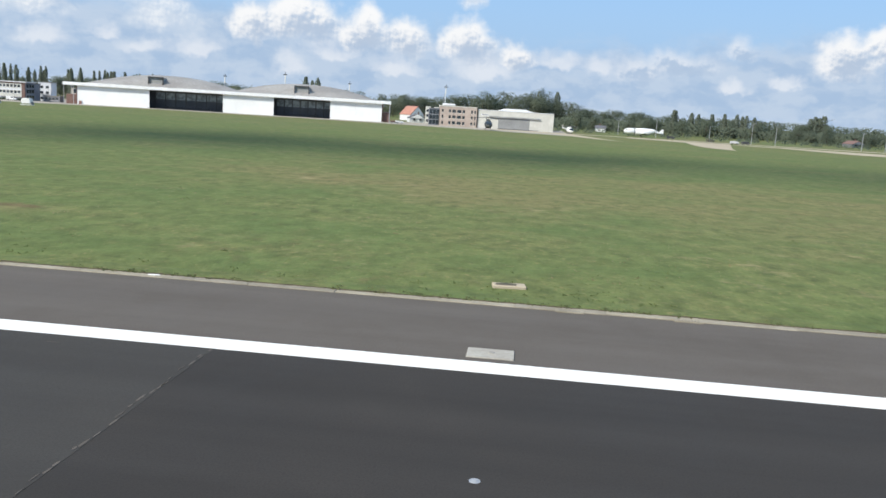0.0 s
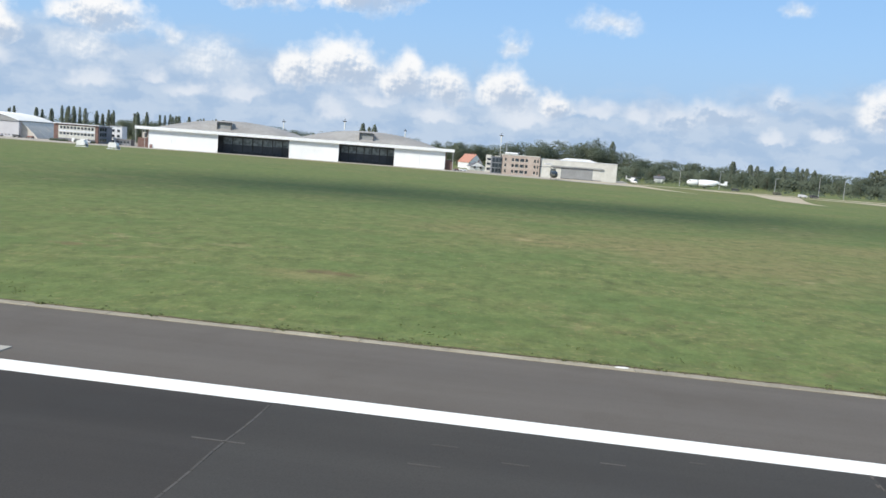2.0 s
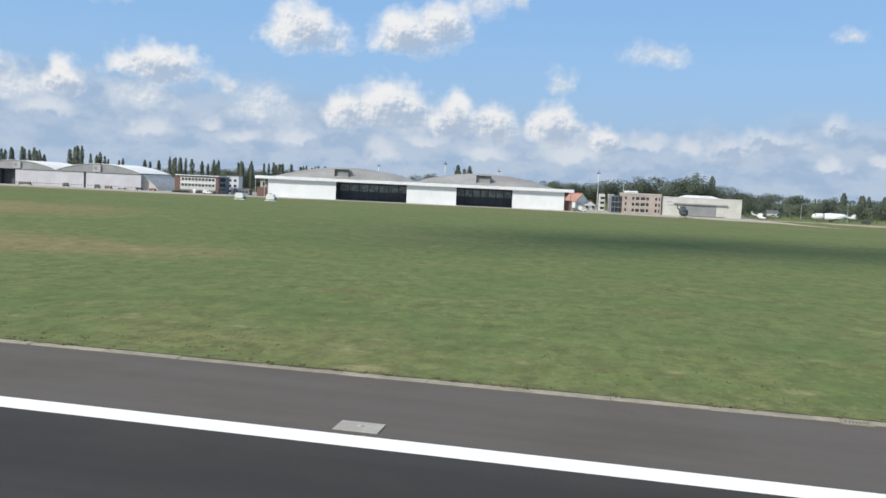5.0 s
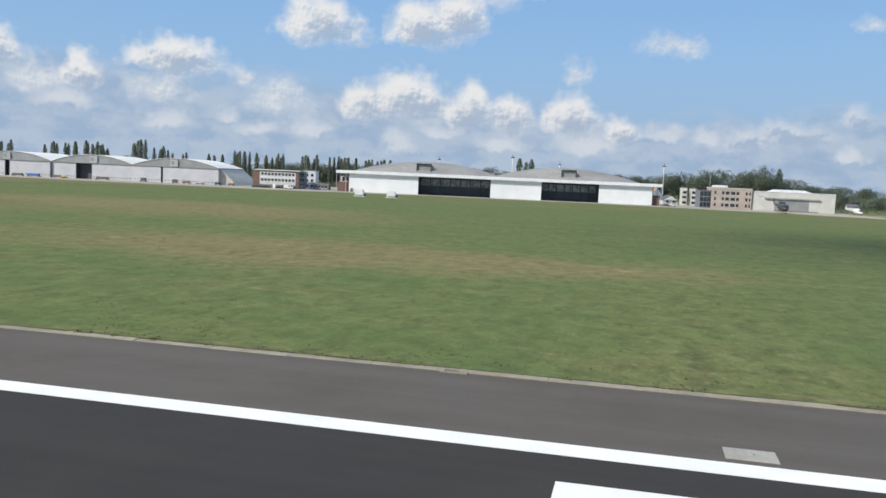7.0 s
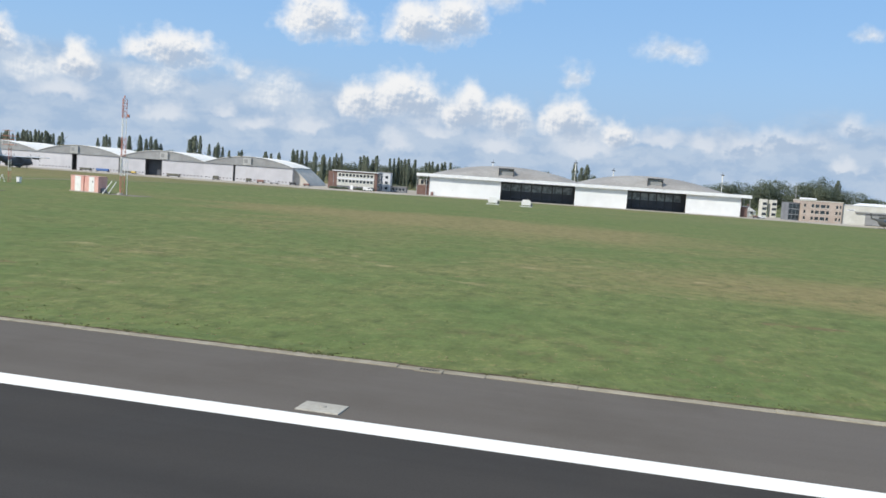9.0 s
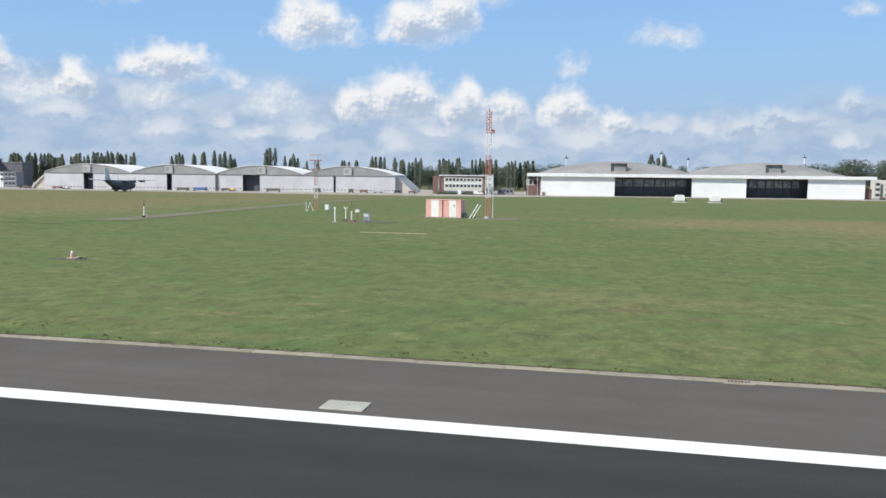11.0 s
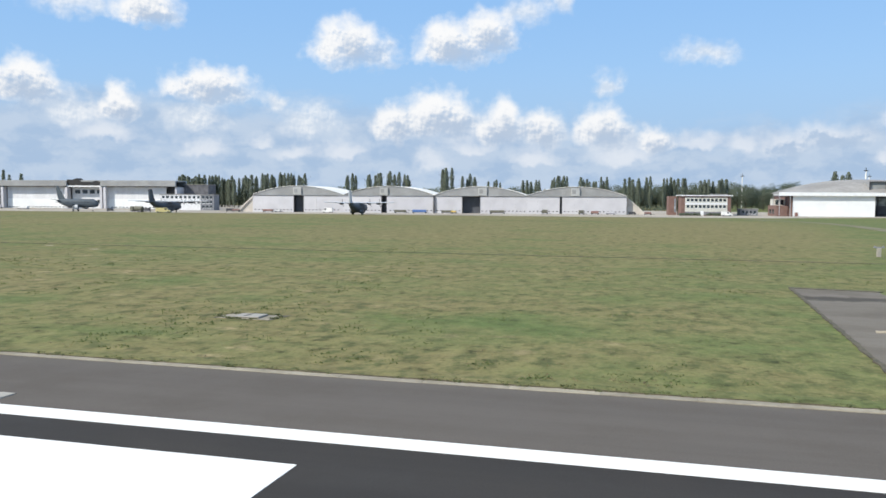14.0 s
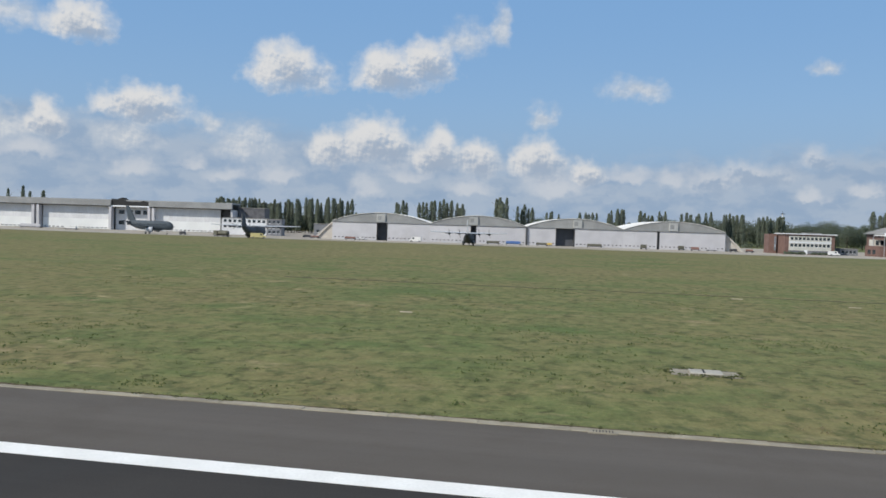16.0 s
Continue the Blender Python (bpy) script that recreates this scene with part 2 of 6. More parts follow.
    for px, py, rx, ry in BARE:
        off = t.vec("LENGTH", t.vec("MULTIPLY", t.vec("SUBTRACT", where, (px * PLAN, py * PLAN, 0.0)), (1 / (rx * PLAN), 1 / (ry * PLAN), 0.0)))
        c = t.mix(t.span(t.math("SUBTRACT", t.math("MULTIPLY", crumbs, 2.6), off), 0.62, 1.05, 0.0, 0.72), c, (0.150, 0.112, 0.060))
    # coarse dark tussocks at the dry end
    tussock = t.math("MULTIPLY", t.span(t.noise(deep, 1.1, 5, 0.66), 0.49, 0.66), t.span(x, -236.0, -262.0))
    c = t.mix(t.math("MULTIPLY", tussock, 0.48), c, (0.072, 0.086, 0.034))
    # uneven growth: broad mottling, then single clumps
    rough_end = t.span(x, -225.0, -262.0, 0.0, 1.0)
    mottle = t.span(t.noise(deep, 0.85, 6, 0.72), 0.34, 0.66, 0.84, 1.12)
    clump_at = t.vec("ADD", where, t.vec("MULTIPLY", t.noise(where, 0.8, 2, 0.5, "Color"), (1.2, 1.2, 0.0)))
    clump = t.span(t.noise(clump_at, 1.5, 4, 0.62), 0.50, 0.68, 0.0, 1.0)
    clump = t.math("MULTIPLY", clump, t.math("ADD", 0.12, t.math("MULTIPLY", rough_end, t.span(t.noise(where, 0.16, 3, 0.55), 0.42, 0.62, 0.06, 0.36))))
    tone = t.math("MULTIPLY", mottle, t.math("SUBTRACT", 1.0, clump))
    c = t.mix(1.0, c, t.put("ShaderNodeCombineColor", Red=tone, Green=tone, Blue=tone).outputs[0], "MULTIPLY")
    p = t.put("ShaderNodeBsdfPrincipled", Base_Color=c, Roughness=0.95)
    p.inputs["Specular IOR Level"].default_value = 0.12
    b = t.put("ShaderNodeBump", Height=t.math("ADD", tuft, t.math("MULTIPLY", blade, 0.4)), Strength=0.5, Distance=0.12)
    t.into(p.inputs["Normal"], b.outputs[0])
    t.put("ShaderNodeOutputMaterial", Surface=p)
    return m


def leaf_material(name, dark, light):
    m = bpy.data.materials.new(name)
    m.use_nodes = True
    t = Tree(m.node_tree)
    isle = t.put("ShaderNodeNewGeometry").outputs["Random Per Island"]
    each = t.put("ShaderNodeObjectInfo").outputs["Random"]
    c = t.mix(t.math("ADD", t.math("MULTIPLY", isle, 0.6), t.math("MULTIPLY", each, 0.4)), dark, light)
    p = t.put("ShaderNodeBsdfPrincipled", Base_Color=c, Roughness=0.75)
    p.inputs["Specular IOR Level"].default_value = 0.25
    back = t.put("ShaderNodeBsdfTranslucent", Color=c)
    t.put("ShaderNodeOutputMaterial", Surface=t.put("ShaderNodeMixShader", i0=0.5, i1=p, i2=back))
    return m


def asphalt_material(name, base, other, joint, stain=None):
    """Asphalt with long rubber and water streaks along the runway and pale scuffs."""
    m = bpy.data.materials.new(name)
    m.use_nodes = True
    t = Tree(m.node_tree)
    where = t.put("ShaderNodeNewGeometry").outputs["Position"]
    lanes = t.noise(t.vec("MULTIPLY", where, (0.025, 1.0, 1.0)), 0.55, 5, 0.6)
    blots = t.noise(where, 0.22, 5, 0.62)
    grit = t.noise(where, 26.0, 3, 0.6)
    c = t.mix(t.span(lanes, 0.30, 0.70), base, other)
    c = t.mix(t.span(blots, 0.46, 0.76, 0.0, 0.5), c, joint)
    c = t.mix(t.span(grit, 0.35, 0.8, 0.0, 0.45), c, tuple(v * 0.6 for v in base))
    if stain:
        off = t.vec("MULTIPLY", t.vec("SUBTRACT", where, stain), (0.30, 1.0, 0.0))
        ragged_edge = t.math("ADD", t.vec("LENGTH", off), t.math("MULTIPLY", t.math("SUBTRACT", t.noise(where, 0.9, 5, 0.65), 0.5), 2.6))
        c = t.mix(t.span(ragged_edge, 1.5, 0.5, 0.0, 0.8), c, tuple(v * 0.35 for v in base))
    each = t.put("ShaderNodeObjectInfo").outputs["Random"]
    lift = t.span(each, 0, 1, 0.86, 1.14, False)
    c = t.mix(1.0, c, t.put("ShaderNodeCombineColor", Red=lift, Green=lift, Blue=lift).outputs[0], "MULTIPLY")
    p = t.put("ShaderNodeBsdfPrincipled", Base_Color=c, Roughness=t.span(blots, 0.3, 0.7, 0.72, 0.9))
    p.inputs["Specular IOR Level"].default_value = 0.10
    b = t.put("ShaderNodeBump", Height=grit, Strength=0.3, Distance=0.01)
    t.into(p.inputs["Normal"], b.outputs[0])
    t.put("ShaderNodeOutputMaterial", Surface=p)
    return m


BELTS = (  # middle, half widths along and across, how parched
    (-148, 116, 36, 22, .46), (-106, 63, 32, 11, .50), (-76, 66, 18, 8, .38), (-168, 124, 30, 14, .46), (-176, 88, 12, 12, .25), (-196, 44, 10, 5, .40), (-17, 39, 4, 2, .40),
    (-72, 138, 40, 25, -.30), (-15, 52, 26, 6, -.20), (-62, 68, 30, 24, -.36), (-232, 56, 20, 16, -.16), (-213, 40, 22, 9, -.28), (-235, 80, 32, 30, -.18), (-345, 128, 60, 14, .15), (24, 72, 46, 24, .30), (-266, 30.4, 8, 3.2, .55), (-288, 170, 22, 90, .34), (-279, 45, 6, 18, .15), (-410, 75, 62, 60, -.10), (-232.8, 51.2, 6, 2, .3))
BARE = ((-193.9, 40.1, 3.2, 1.0), (-190.3, 38.4, 1.8, .7), (-167.4, 40.6, 2.0, .8), (-200.3, 50.5, 1.2, .7), (-124.2, 45.9, 3.0, .9), (-59.6, 47.2, 3.6, 1.4), (-42.2, 48.2, 2.6, 1.2), (-31.5, 42.0, 3.4, 1.2), (-16.8, 40.4, 3.0, 1.2))  # worn spots
GRASS_LUSH, GRASS_GREEN, GRASS_DRY = (0.106, 0.145, 0.049), (0.150, 0.174, 0.062), (0.216, 0.183, 0.084)
GRASS_DARK, GRASS_STRAW = (0.066, 0.088, 0.034), (0.36, 0.28, 0.16)
GRASS = grass_material()
RUNWAY = asphalt_material("runway asphalt", (0.042, 0.039, 0.036), (0.053, 0.049, 0.045), (0.066, 0.061, 0.056))
RUNWAY_OLD = asphalt_material("older runway asphalt", (0.053, 0.050, 0.046), (0.063, 0.060, 0.055), (0.074, 0.070, 0.064))
RUNWAY_EDGE = asphalt_material("dusty seam asphalt", (0.078, 0.073, 0.067), (0.094, 0.088, 0.081), (0.066, 0.061, 0.056))
SHOULDER = asphalt_material("shoulder asphalt", (0.108, 0.095, 0.082), (0.129, 0.114, 0.099), (0.088, 0.078, 0.068), stain=(-232.2 * PLAN, 21.9 * PLAN, 0.0))
TRACK = asphalt_material("old track asphalt", (0.158, 0.140, 0.114), (0.192, 0.172, 0.142), (0.098, 0.083, 0.066), stain=(-290.2 * PLAN, 56.0 * PLAN, 0.0))
GRAVEL = surface("thin gravel in grass", (0.155, 0.150, 0.088), (0.225, 0.205, 0.145), 0.25, 0.95, 2.2, spec=0.08)
BROWN_PAD = asphalt_material("brown pad asphalt", (0.128, 0.096, 0.066), (0.152, 0.116, 0.082), (0.110, 0.083, 0.058))
PAINT = surface("runway paint", (0.84, 0.83, 0.79), (0.77, 0.76, 0.72), 0.8, 0.9, 14, 0.1, spec=0.1)
CONCRETE = surface("concrete", (0.31, 0.29, 0.25), (0.39, 0.37, 0.32), 0.7, 0.9, 9, 0.3, per_object=0.15)
APRON = surface("apron concrete", (0.33, 0.295, 0.25), (0.41, 0.375, 0.32), 0.05, 0.95, 0.6, spec=0.08)
TAN_CONCRETE = surface("tan concrete", (0.39, 0.335, 0.245), (0.45, 0.385, 0.29), 0.06, 0.95, 0.8, spec=0.08)
KERB = surface("kerb concrete", (0.245, 0.218, 0.160), (0.325, 0.292, 0.222), 0.9, 0.9, 5, 0.3, per_object=0.12)
STRAW_LINE = surface("bleached straw", (0.34, 0.31, 0.20), (0.44, 0.40, 0.27), 1.2, 0.95, 9, 0.4, spec=0.08)
TURF_SOIL = surface("dark turf soil", (0.07, 0.062, 0.040), (0.11, 0.095, 0.06), 2.0, 0.95, 11, 0.5)
IRON = surface("cast iron", (0.035, 0.033, 0.030), (0.06, 0.05, 0.045), 3, 0.7, 20, 0.2, 0.6)
WHITE = surface("white cladding", (0.84, 0.85, 0.84), (0.78, 0.80, 0.79), 0.03, 0.55, 0.15)
WHITE_TRIM = surface("white trim", (0.84, 0.85, 0.85), (0.76, 0.77, 0.77), 0.4, 0.5, 3)
LILAC = surface("pale grey cladding", (0.52, 0.515, 0.535), (0.58, 0.575, 0.59), 0.04, 0.6, 0.2, per_object=0.03)
PALE = surface("off white cladding", (0.66, 0.67, 0.68), (0.74, 0.75, 0.76), 0.12, 0.6, 1.5, stretch=(1, 1, 0.3))
GABLE = surface("grey gable sheet", (0.26, 0.265, 0.26), (0.33, 0.335, 0.33), 0.15, 0.7, 2)
ROOF_SHEET = surface("roof sheet", (0.42, 0.42, 0.40), (0.52, 0.52, 0.50), 0.08, 0.45, 1.4, metal=0.25)
ROOF_FELT = surface("roof felt", (0.24, 0.23, 0.215), (0.32, 0.31, 0.29), 0.07, 0.85, 0.9)
DARK_TRIM = surface("dark trim", (0.05, 0.052, 0.056), (0.08, 0.08, 0.085), 0.6, 0.6)
# dark tone that stands in for the shade inside open hangar bays
INTERIOR_SHADE = surface("painted interior shade", (0.075, 0.082, 0.095), (0.10, 0.108, 0.125), 0.3, 0.6)
PANE = glass("window pane", (0.05, 0.065, 0.08))
# pale base colour; in the hangar bays it stands in for daylight through glass
PALE_PANE = glass("pale pane", (0.36, 0.42, 0.48))
VAULT = surface("white vault sheet", (0.82, 0.80, 0.75), (0.74, 0.72, 0.67), 0.08, 0.7, 1.4, spec=0.2)
SKIRT = surface("weathered skirt sheet", (0.52, 0.485, 0.43), (0.60, 0.56, 0.50), 0.3, 0.8, 2.0, spec=0.2)
DARK_OLIVE = surface("dark olive paint", (0.050, 0.055, 0.048), (0.07, 0.073, 0.064), 1.0, 0.6)
BRICK = surface("red brick", (0.165, 0.100, 0.083), (0.21, 0.13, 0.11), 0.6, 0.9, 5, 0.2)
TAN_WALL = surface("tan rendered wall", (0.42, 0.345, 0.29), (0.49, 0.41, 0.35), 0.3, 0.85, 3)
CREAM = surface("cream cladding", (0.56, 0.55, 0.49), (0.63, 0.62, 0.56), 0.2, 0.7, 2)
GREY_WALL = surface("grey rendered wall", (0.17, 0.18, 0.20), (0.23, 0.24, 0.26), 0.3, 0.8, 3)
RED_TILE = surface("orange roof tile", (0.36, 0.175, 0.125), (0.43, 0.22, 0.165), 0.9, 0.85, 6)
SLATE = surface("slate roof", (0.09, 0.09, 0.10), (0.14, 0.14, 0.15), 0.6, 0.7, 5)
POST = surface("galvanised post", (0.42, 0.43, 0.44), (0.5, 0.5, 0.51), 1.0, 0.5, metal=0.5)
WHITE_POST = surface("white painted metal", (0.80, 0.80, 0.78), (0.70, 0.70, 0.68), 2.0, 0.5)
RED_PAINT = surface("faded red paint", (0.44, 0.17, 0.12), (0.52, 0.23, 0.17), 1.5, 0.6)
PINK_PAINT = surface("faded pink red paint", (0.66, 0.36, 0.31), (0.72, 0.43, 0.37), 0.8, 0.6)
YELLOW = surface("yellow paint", (0.72, 0.50, 0.10), (0.78, 0.58, 0.16), 2.0, 0.45)
STRAW_PAINT = surface("pale yellow paint", (0.74, 0.62, 0.26), (0.80, 0.68, 0.34), 3.0, 0.45)
BLUE = surface("blue paint", (0.06, 0.14, 0.36), (0.09, 0.18, 0.42), 1.0, 0.45)
OLIVE = surface("olive paint", (0.10, 0.10, 0.075), (0.14, 0.135, 0.10), 1.0, 0.7)
RUST = surface("rusty steel", (0.17, 0.11, 0.075), (0.23, 0.155, 0.105), 2.0, 0.8, 14, 0.2)
DULL_RED = surface("dull red paint", (0.22, 0.12, 0.10), (0.27, 0.15, 0.125), 1.0, 0.6)
AIR_GREY = surface("aircraft blue grey", (0.070, 0.088, 0.104), (0.086, 0.106, 0.124), 0.3, 0.75, spec=0.3)
AIR_DARK = surface("aircraft dark grey", (0.080, 0.088, 0.10), (0.10, 0.108, 0.122), 0.3, 0.75, spec=0.3)
AIR_WHITE = surface("aircraft white paint", (0.72, 0.73, 0.73), (0.80, 0.81, 0.81), 0.3, 0.5)
AIR_LIGHT = surface("aircraft light grey", (0.50, 0.52, 0.54), (0.58, 0.60, 0.62), 0.3, 0.45)
RUBBER = surface("tyre rubber", (0.02, 0.02, 0.02), (0.035, 0.035, 0.035), 3.0, 0.85)
BARK = surface("bark", (0.07, 0.055, 0.04), (0.12, 0.095, 0.07), 2.0, 0.95, world=False)
# tree leaf tones lifted and blued, with distance haze put into the colour
POPLAR = leaf_material("poplar leaf", (0.150, 0.180, 0.138), (0.195, 0.225, 0.166))
BROADLEAF = leaf_material("broad leaf", (0.126, 0.152, 0.112), (0.150, 0.178, 0.124))
WEED = leaf_material("weed leaf", (0.100, 0.115, 0.048), (0.175, 0.185, 0.085))
TUFT = leaf_material("tuft grass", (0.125, 0.160, 0.058), (0.205, 0.230, 0.095))
STALK = leaf_material("dry stalk", (0.22, 0.19, 0.10), (0.33, 0.27, 0.16))
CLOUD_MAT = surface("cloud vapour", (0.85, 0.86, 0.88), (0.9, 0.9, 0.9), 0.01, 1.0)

# ================= building blocks
RISE = radians(8.49)
ALONG, BACK, ROW_O = Vector((math.cos(RISE), math.sin(RISE), 0)), Vector((-math.sin(RISE), math.cos(RISE), 0)), Vector((-138.4, 467.0, 0))


def land(_, y):
    """Height of the ground: level beside the runway, falling gently to the far apron."""
    s = min(1.0, max(0.0, (y - 170) / 250))
    s = s * s * (3 - 2 * s)
    return -3.85 * s


def row(u, v):
    """The place u metres along and v metres behind the line of the hangar fronts."""
    p = ROW_O + ALONG * u + BACK * v
    return Vector((p.x, p.y, land(p.x, p.y)))


def thing(name, at, turn=0.0, label="", category="", group="", kind=""):
    ob = new(name)
    ob.empty_display_size = 0.3
    ob.matrix_basis = Matrix.Translation(at) @ Matrix.Rotation(turn, 4, "Z")
    return tagged(ob, label, category, group, kind)


def mesh_of(name, bm, material):
    me = bpy.data.meshes.new(name)
    bm.normal_update()
    bm.to_mesh(me)
    bm.free()
    me.materials.append(material)
    return me


def leafy(name, quads, material):
    """Leaf clumps from (corners, outward direction) pairs, shaded as one soft crown."""
    verts, outward = [], []
    for corners, n in quads:
        verts += [tuple(c) for c in corners]
        outward += [tuple(n)] * 4
    me = bpy.data.meshes.new(name)
    me.from_pydata(verts, [], [(i, i + 1, i + 2, i + 3) for i in range(0, len(verts), 4)])
    me.materials.append(material)
    me.shade_smooth()
    me.normals_split_custom_set_from_vertices(outward)
    return me


def part(name, bm, material, parent, label="", smooth=False):
    me = bm if isinstance(bm, bpy.types.Mesh) else mesh_of(name, bm, material)
    if smooth:
        me.shade_smooth()
    ob = new(name, me)
    ob.parent = parent
    return tagged(ob, label)


def piece(name, me, parent, at, turn=0.0):
    ob = new(name, me)
    ob.parent = parent
    ob.matrix_basis = Matrix.Translation(at) @ Matrix.Rotation(turn, 4, "Z")
    return ob


def box(x0, x1, y0, y1, z0, z1, bm=None, bevel=0.0):
    bm = bm or bmesh.new()
    vs = bmesh.ops.create_cube(bm, size=1.0)["verts"]
    for v in vs:
        v.co = Vector((x0 + (v.co.x + .5) * (x1 - x0), y0 + (v.co.y + .5) * (y1 - y0), z0 + (v.co.z + .5) * (z1 - z0)))
    if bevel:
        es = {e for v in vs for e in v.link_edges}
        bmesh.ops.bevel(bm, geom=list(es), offset=bevel, segments=1, affect="EDGES")
    return bm


def rod(a, b, r0, r1=None, seg=8, bm=None):
    bm = bm or bmesh.new()
    a, b = Vector(a), Vector(b)
    turn = (b - a).to_track_quat("Z", "Y").to_matrix().to_4x4()
    bmesh.ops.create_cone(bm, cap_ends=True, segments=seg, radius1=r0, radius2=r0 if r1 is None else r1, depth=(b - a).length,
                          matrix=Matrix.Translation((a + b) / 2) @ turn)
    return bm


def loft(rings, bm=None, close=True):
    """Skin over a run of rings with the same number of points."""
    bm = bm or bmesh.new()
    vs = [[bm.verts.new(p) for p in ring] for ring in rings]
    n = len(rings[0])
    for a, b in zip(vs, vs[1:]):
        for i in range(n):
            bm.faces.new((a[i], a[(i + 1) % n], b[(i + 1) % n], b[i]))
    if close:
        bm.faces.new(list(reversed(vs[0])))
        bm.faces.new(vs[-1])
    bmesh.ops.recalc_face_normals(bm, faces=bm.faces)
    return bm


def ring(c, ry, rz, n=14):
    return [Vector((c[0], c[1] + ry * math.cos(2 * math.pi * i / n), c[2] + rz * math.sin(2 * math.pi * i / n))) for i in range(n)]


def slab(points, z0, z1, bm=None):
    """An upright prism over a flat outline."""
    return loft([[Vector((x, y, z0)) for x, y in points], [Vector((x, y, z1)) for x, y in points]], bm)


def wing(root, tip, root_chord, tip_chord, thick, bm=None):
    """A tapered wing from root to tip; chords run along x, leading edge at +x."""
    rings = []
    for p, c, th in ((Vector(root), root_chord, thick), (Vector(tip), tip_chord, thick * tip_chord / root_chord)):
        up = Vector((0, 0, 1)) if abs((Vector(tip) - Vector(root)).normalized().z) < 0.8 else Vector((0, 1, 0))
        rings.append([p + Vector((c * .5, 0, 0)), p + Vector((c * .2, 0, 0)) + up * th * .5, p - Vector((c * .5, 0, 0)), p + Vector((c * .2, 0, 0)) - up * th * .5])
    return loft(rings, bm)


def sheet(name, xs, ys, lift, material, label="", kind="structure", category=""):
    """A ground covering that follows the land. xs: rows across; ys: for every x its near and far edge."""
    bm = bmesh.new()
    cols = []
    for x, (y0, y1) in zip(xs, ys):
        n = 10
        cols.append([bm.verts.new((x, y0 + (y1 - y0) * i / n, land(x, y0 + (y1 - y0) * i / n) + lift)) for i in range(n + 1)])
    for a, b in zip(cols, cols[1:]):
        for i in range(len(a) - 1):
            bm.faces.new((a[i], b[i], b[i + 1], a[i + 1]))
    bmesh.ops.recalc_face_normals(bm, faces=bm.faces)
    return tagged(new(name, mesh_of(name, bm, material)), label, category, kind=kind)


def band(name, near, far, lift, material, label, category):
    """A paved strip between a near and a far edge, both given as places, that follows the land."""
    bm = bmesh.new()
    cols = []

    def finer(edge):
        return [Vector(p).lerp(Vector(q), k / 6) for p, q in zip(edge, edge[1:]) for k in range(6)] + [Vector(edge[-1])]
    for a, b in zip(finer(near), finer(far)):
        q = [(a[0] + (b[0] - a[0]) * i / 24, a[1] + (b[1] - a[1]) * i / 24) for i in range(25)]
        cols.append([bm.verts.new((x, y, land(x, y) + lift)) for x, y in q])
    for a, b in zip(cols, cols[1:]):
        for i in range(24):
            bm.faces.new((a[i], b[i], b[i + 1], a[i + 1]))
    bmesh.ops.recalc_face_normals(bm, faces=bm.faces)
    return tagged(new(name, mesh_of(name, bm, material)), label, category, kind="structure")

# ================= ground, runway and its furniture


def make_ground():
    xs = [-4500, -3000, -2000, -1400, -1000] + list(range(-800, 401, 40)) + [500, 700, 1000, 1500, 2200, 3000, 4500]
    ys = [-1500, -400, -100, 0, 26.9] + [30, 34, 40, 50, 60, 75, 90] + list(range(110, 451, 20)) + [500, 560, 640, 760, 900, 1100, 1500, 2200, 3200, 4600]
    bm = bmesh.new()
    grid = []
    for x in xs:
        col = []
        for y in ys:
            z = land(x, y) + (-0.05 if y < 27 else 0.0)
            col.append(bm.verts.new((x, y, z)))
        grid.append(col)
    for a, b in zip(grid, grid[1:]):
        for i in range(len(ys) - 1):
            bm.faces.new((a[i], b[i], b[i + 1], a[i + 1]))
    me = mesh_of("ground", bm, GRASS)
    me.shade_smooth()
    tagged(new("ground", me), "mown airfield grass, green with dry tan patches", "grass", kind="structure")


make_ground()
RX0, RX1 = -1600, 1200


def flat_slab(name, x0, x1, y0, y1, z0, z1, material, label, category, kind="structure"):
    return tagged(new(name, mesh_of(name, box(x0, x1, y0, y1, z0, z1), material)), label, category, kind=kind)


runway = thing("runway", (0, 0, 0), 0, "dark asphalt runway with transverse paving seams", "runway", kind="structure")
SEAM = 2.15
for a, b, step in ((SEAM, RX1, 0.005), (-11.8, SEAM, 0.009), (RX0, -11.8, 0.005)):
    part("paving_strip", box(a, b, -26.5, 20.0, -0.3, step), RUNWAY_OLD if a == -11.8 else RUNWAY, runway)
flat_slab("shoulder", RX0, RX1, 20.0, 26.66, -0.3, -0.004, SHOULDER, "worn grey-brown asphalt runway shoulder", "pavement")
flat_slab("edge_line", RX0, RX1, 19.42, 20.29, -0.01, 0.018, PAINT, "solid white painted runway edge line", "marking")


def bar_marking(x0, x1, y0, y1):
    bm = bmesh.new()
    n = 24
    # paint with slightly uneven edges
    lo = [(x0 + (x1 - x0) * i / n, y0 + random.uniform(-.015, .015)) for i in range(n + 1)]
    hi = [(x0 + (x1 - x0) * i / n, y1 + random.uniform(-.015, .015)) for i in range(n + 1)]
    slab(lo + hi[::-1], 0.0, 0.017, bm)
    return tagged(new("touchdown_bar", mesh_of("touchdown_bar", bm, PAINT)), "broad white painted touchdown zone bar on asphalt", "marking", "touchdown bars", "structure")


for x in (-85.4, -235.4):
    for y in (15.9, 12.75, 9.6):
        y -= .2 if x < -200 else 0
        bar_marking(x, x + 25.6, y, y + 1.75)
tagged(bar_marking(-358.0, -308.8, 8.0, 17.6), "very broad white painted aiming point bar")

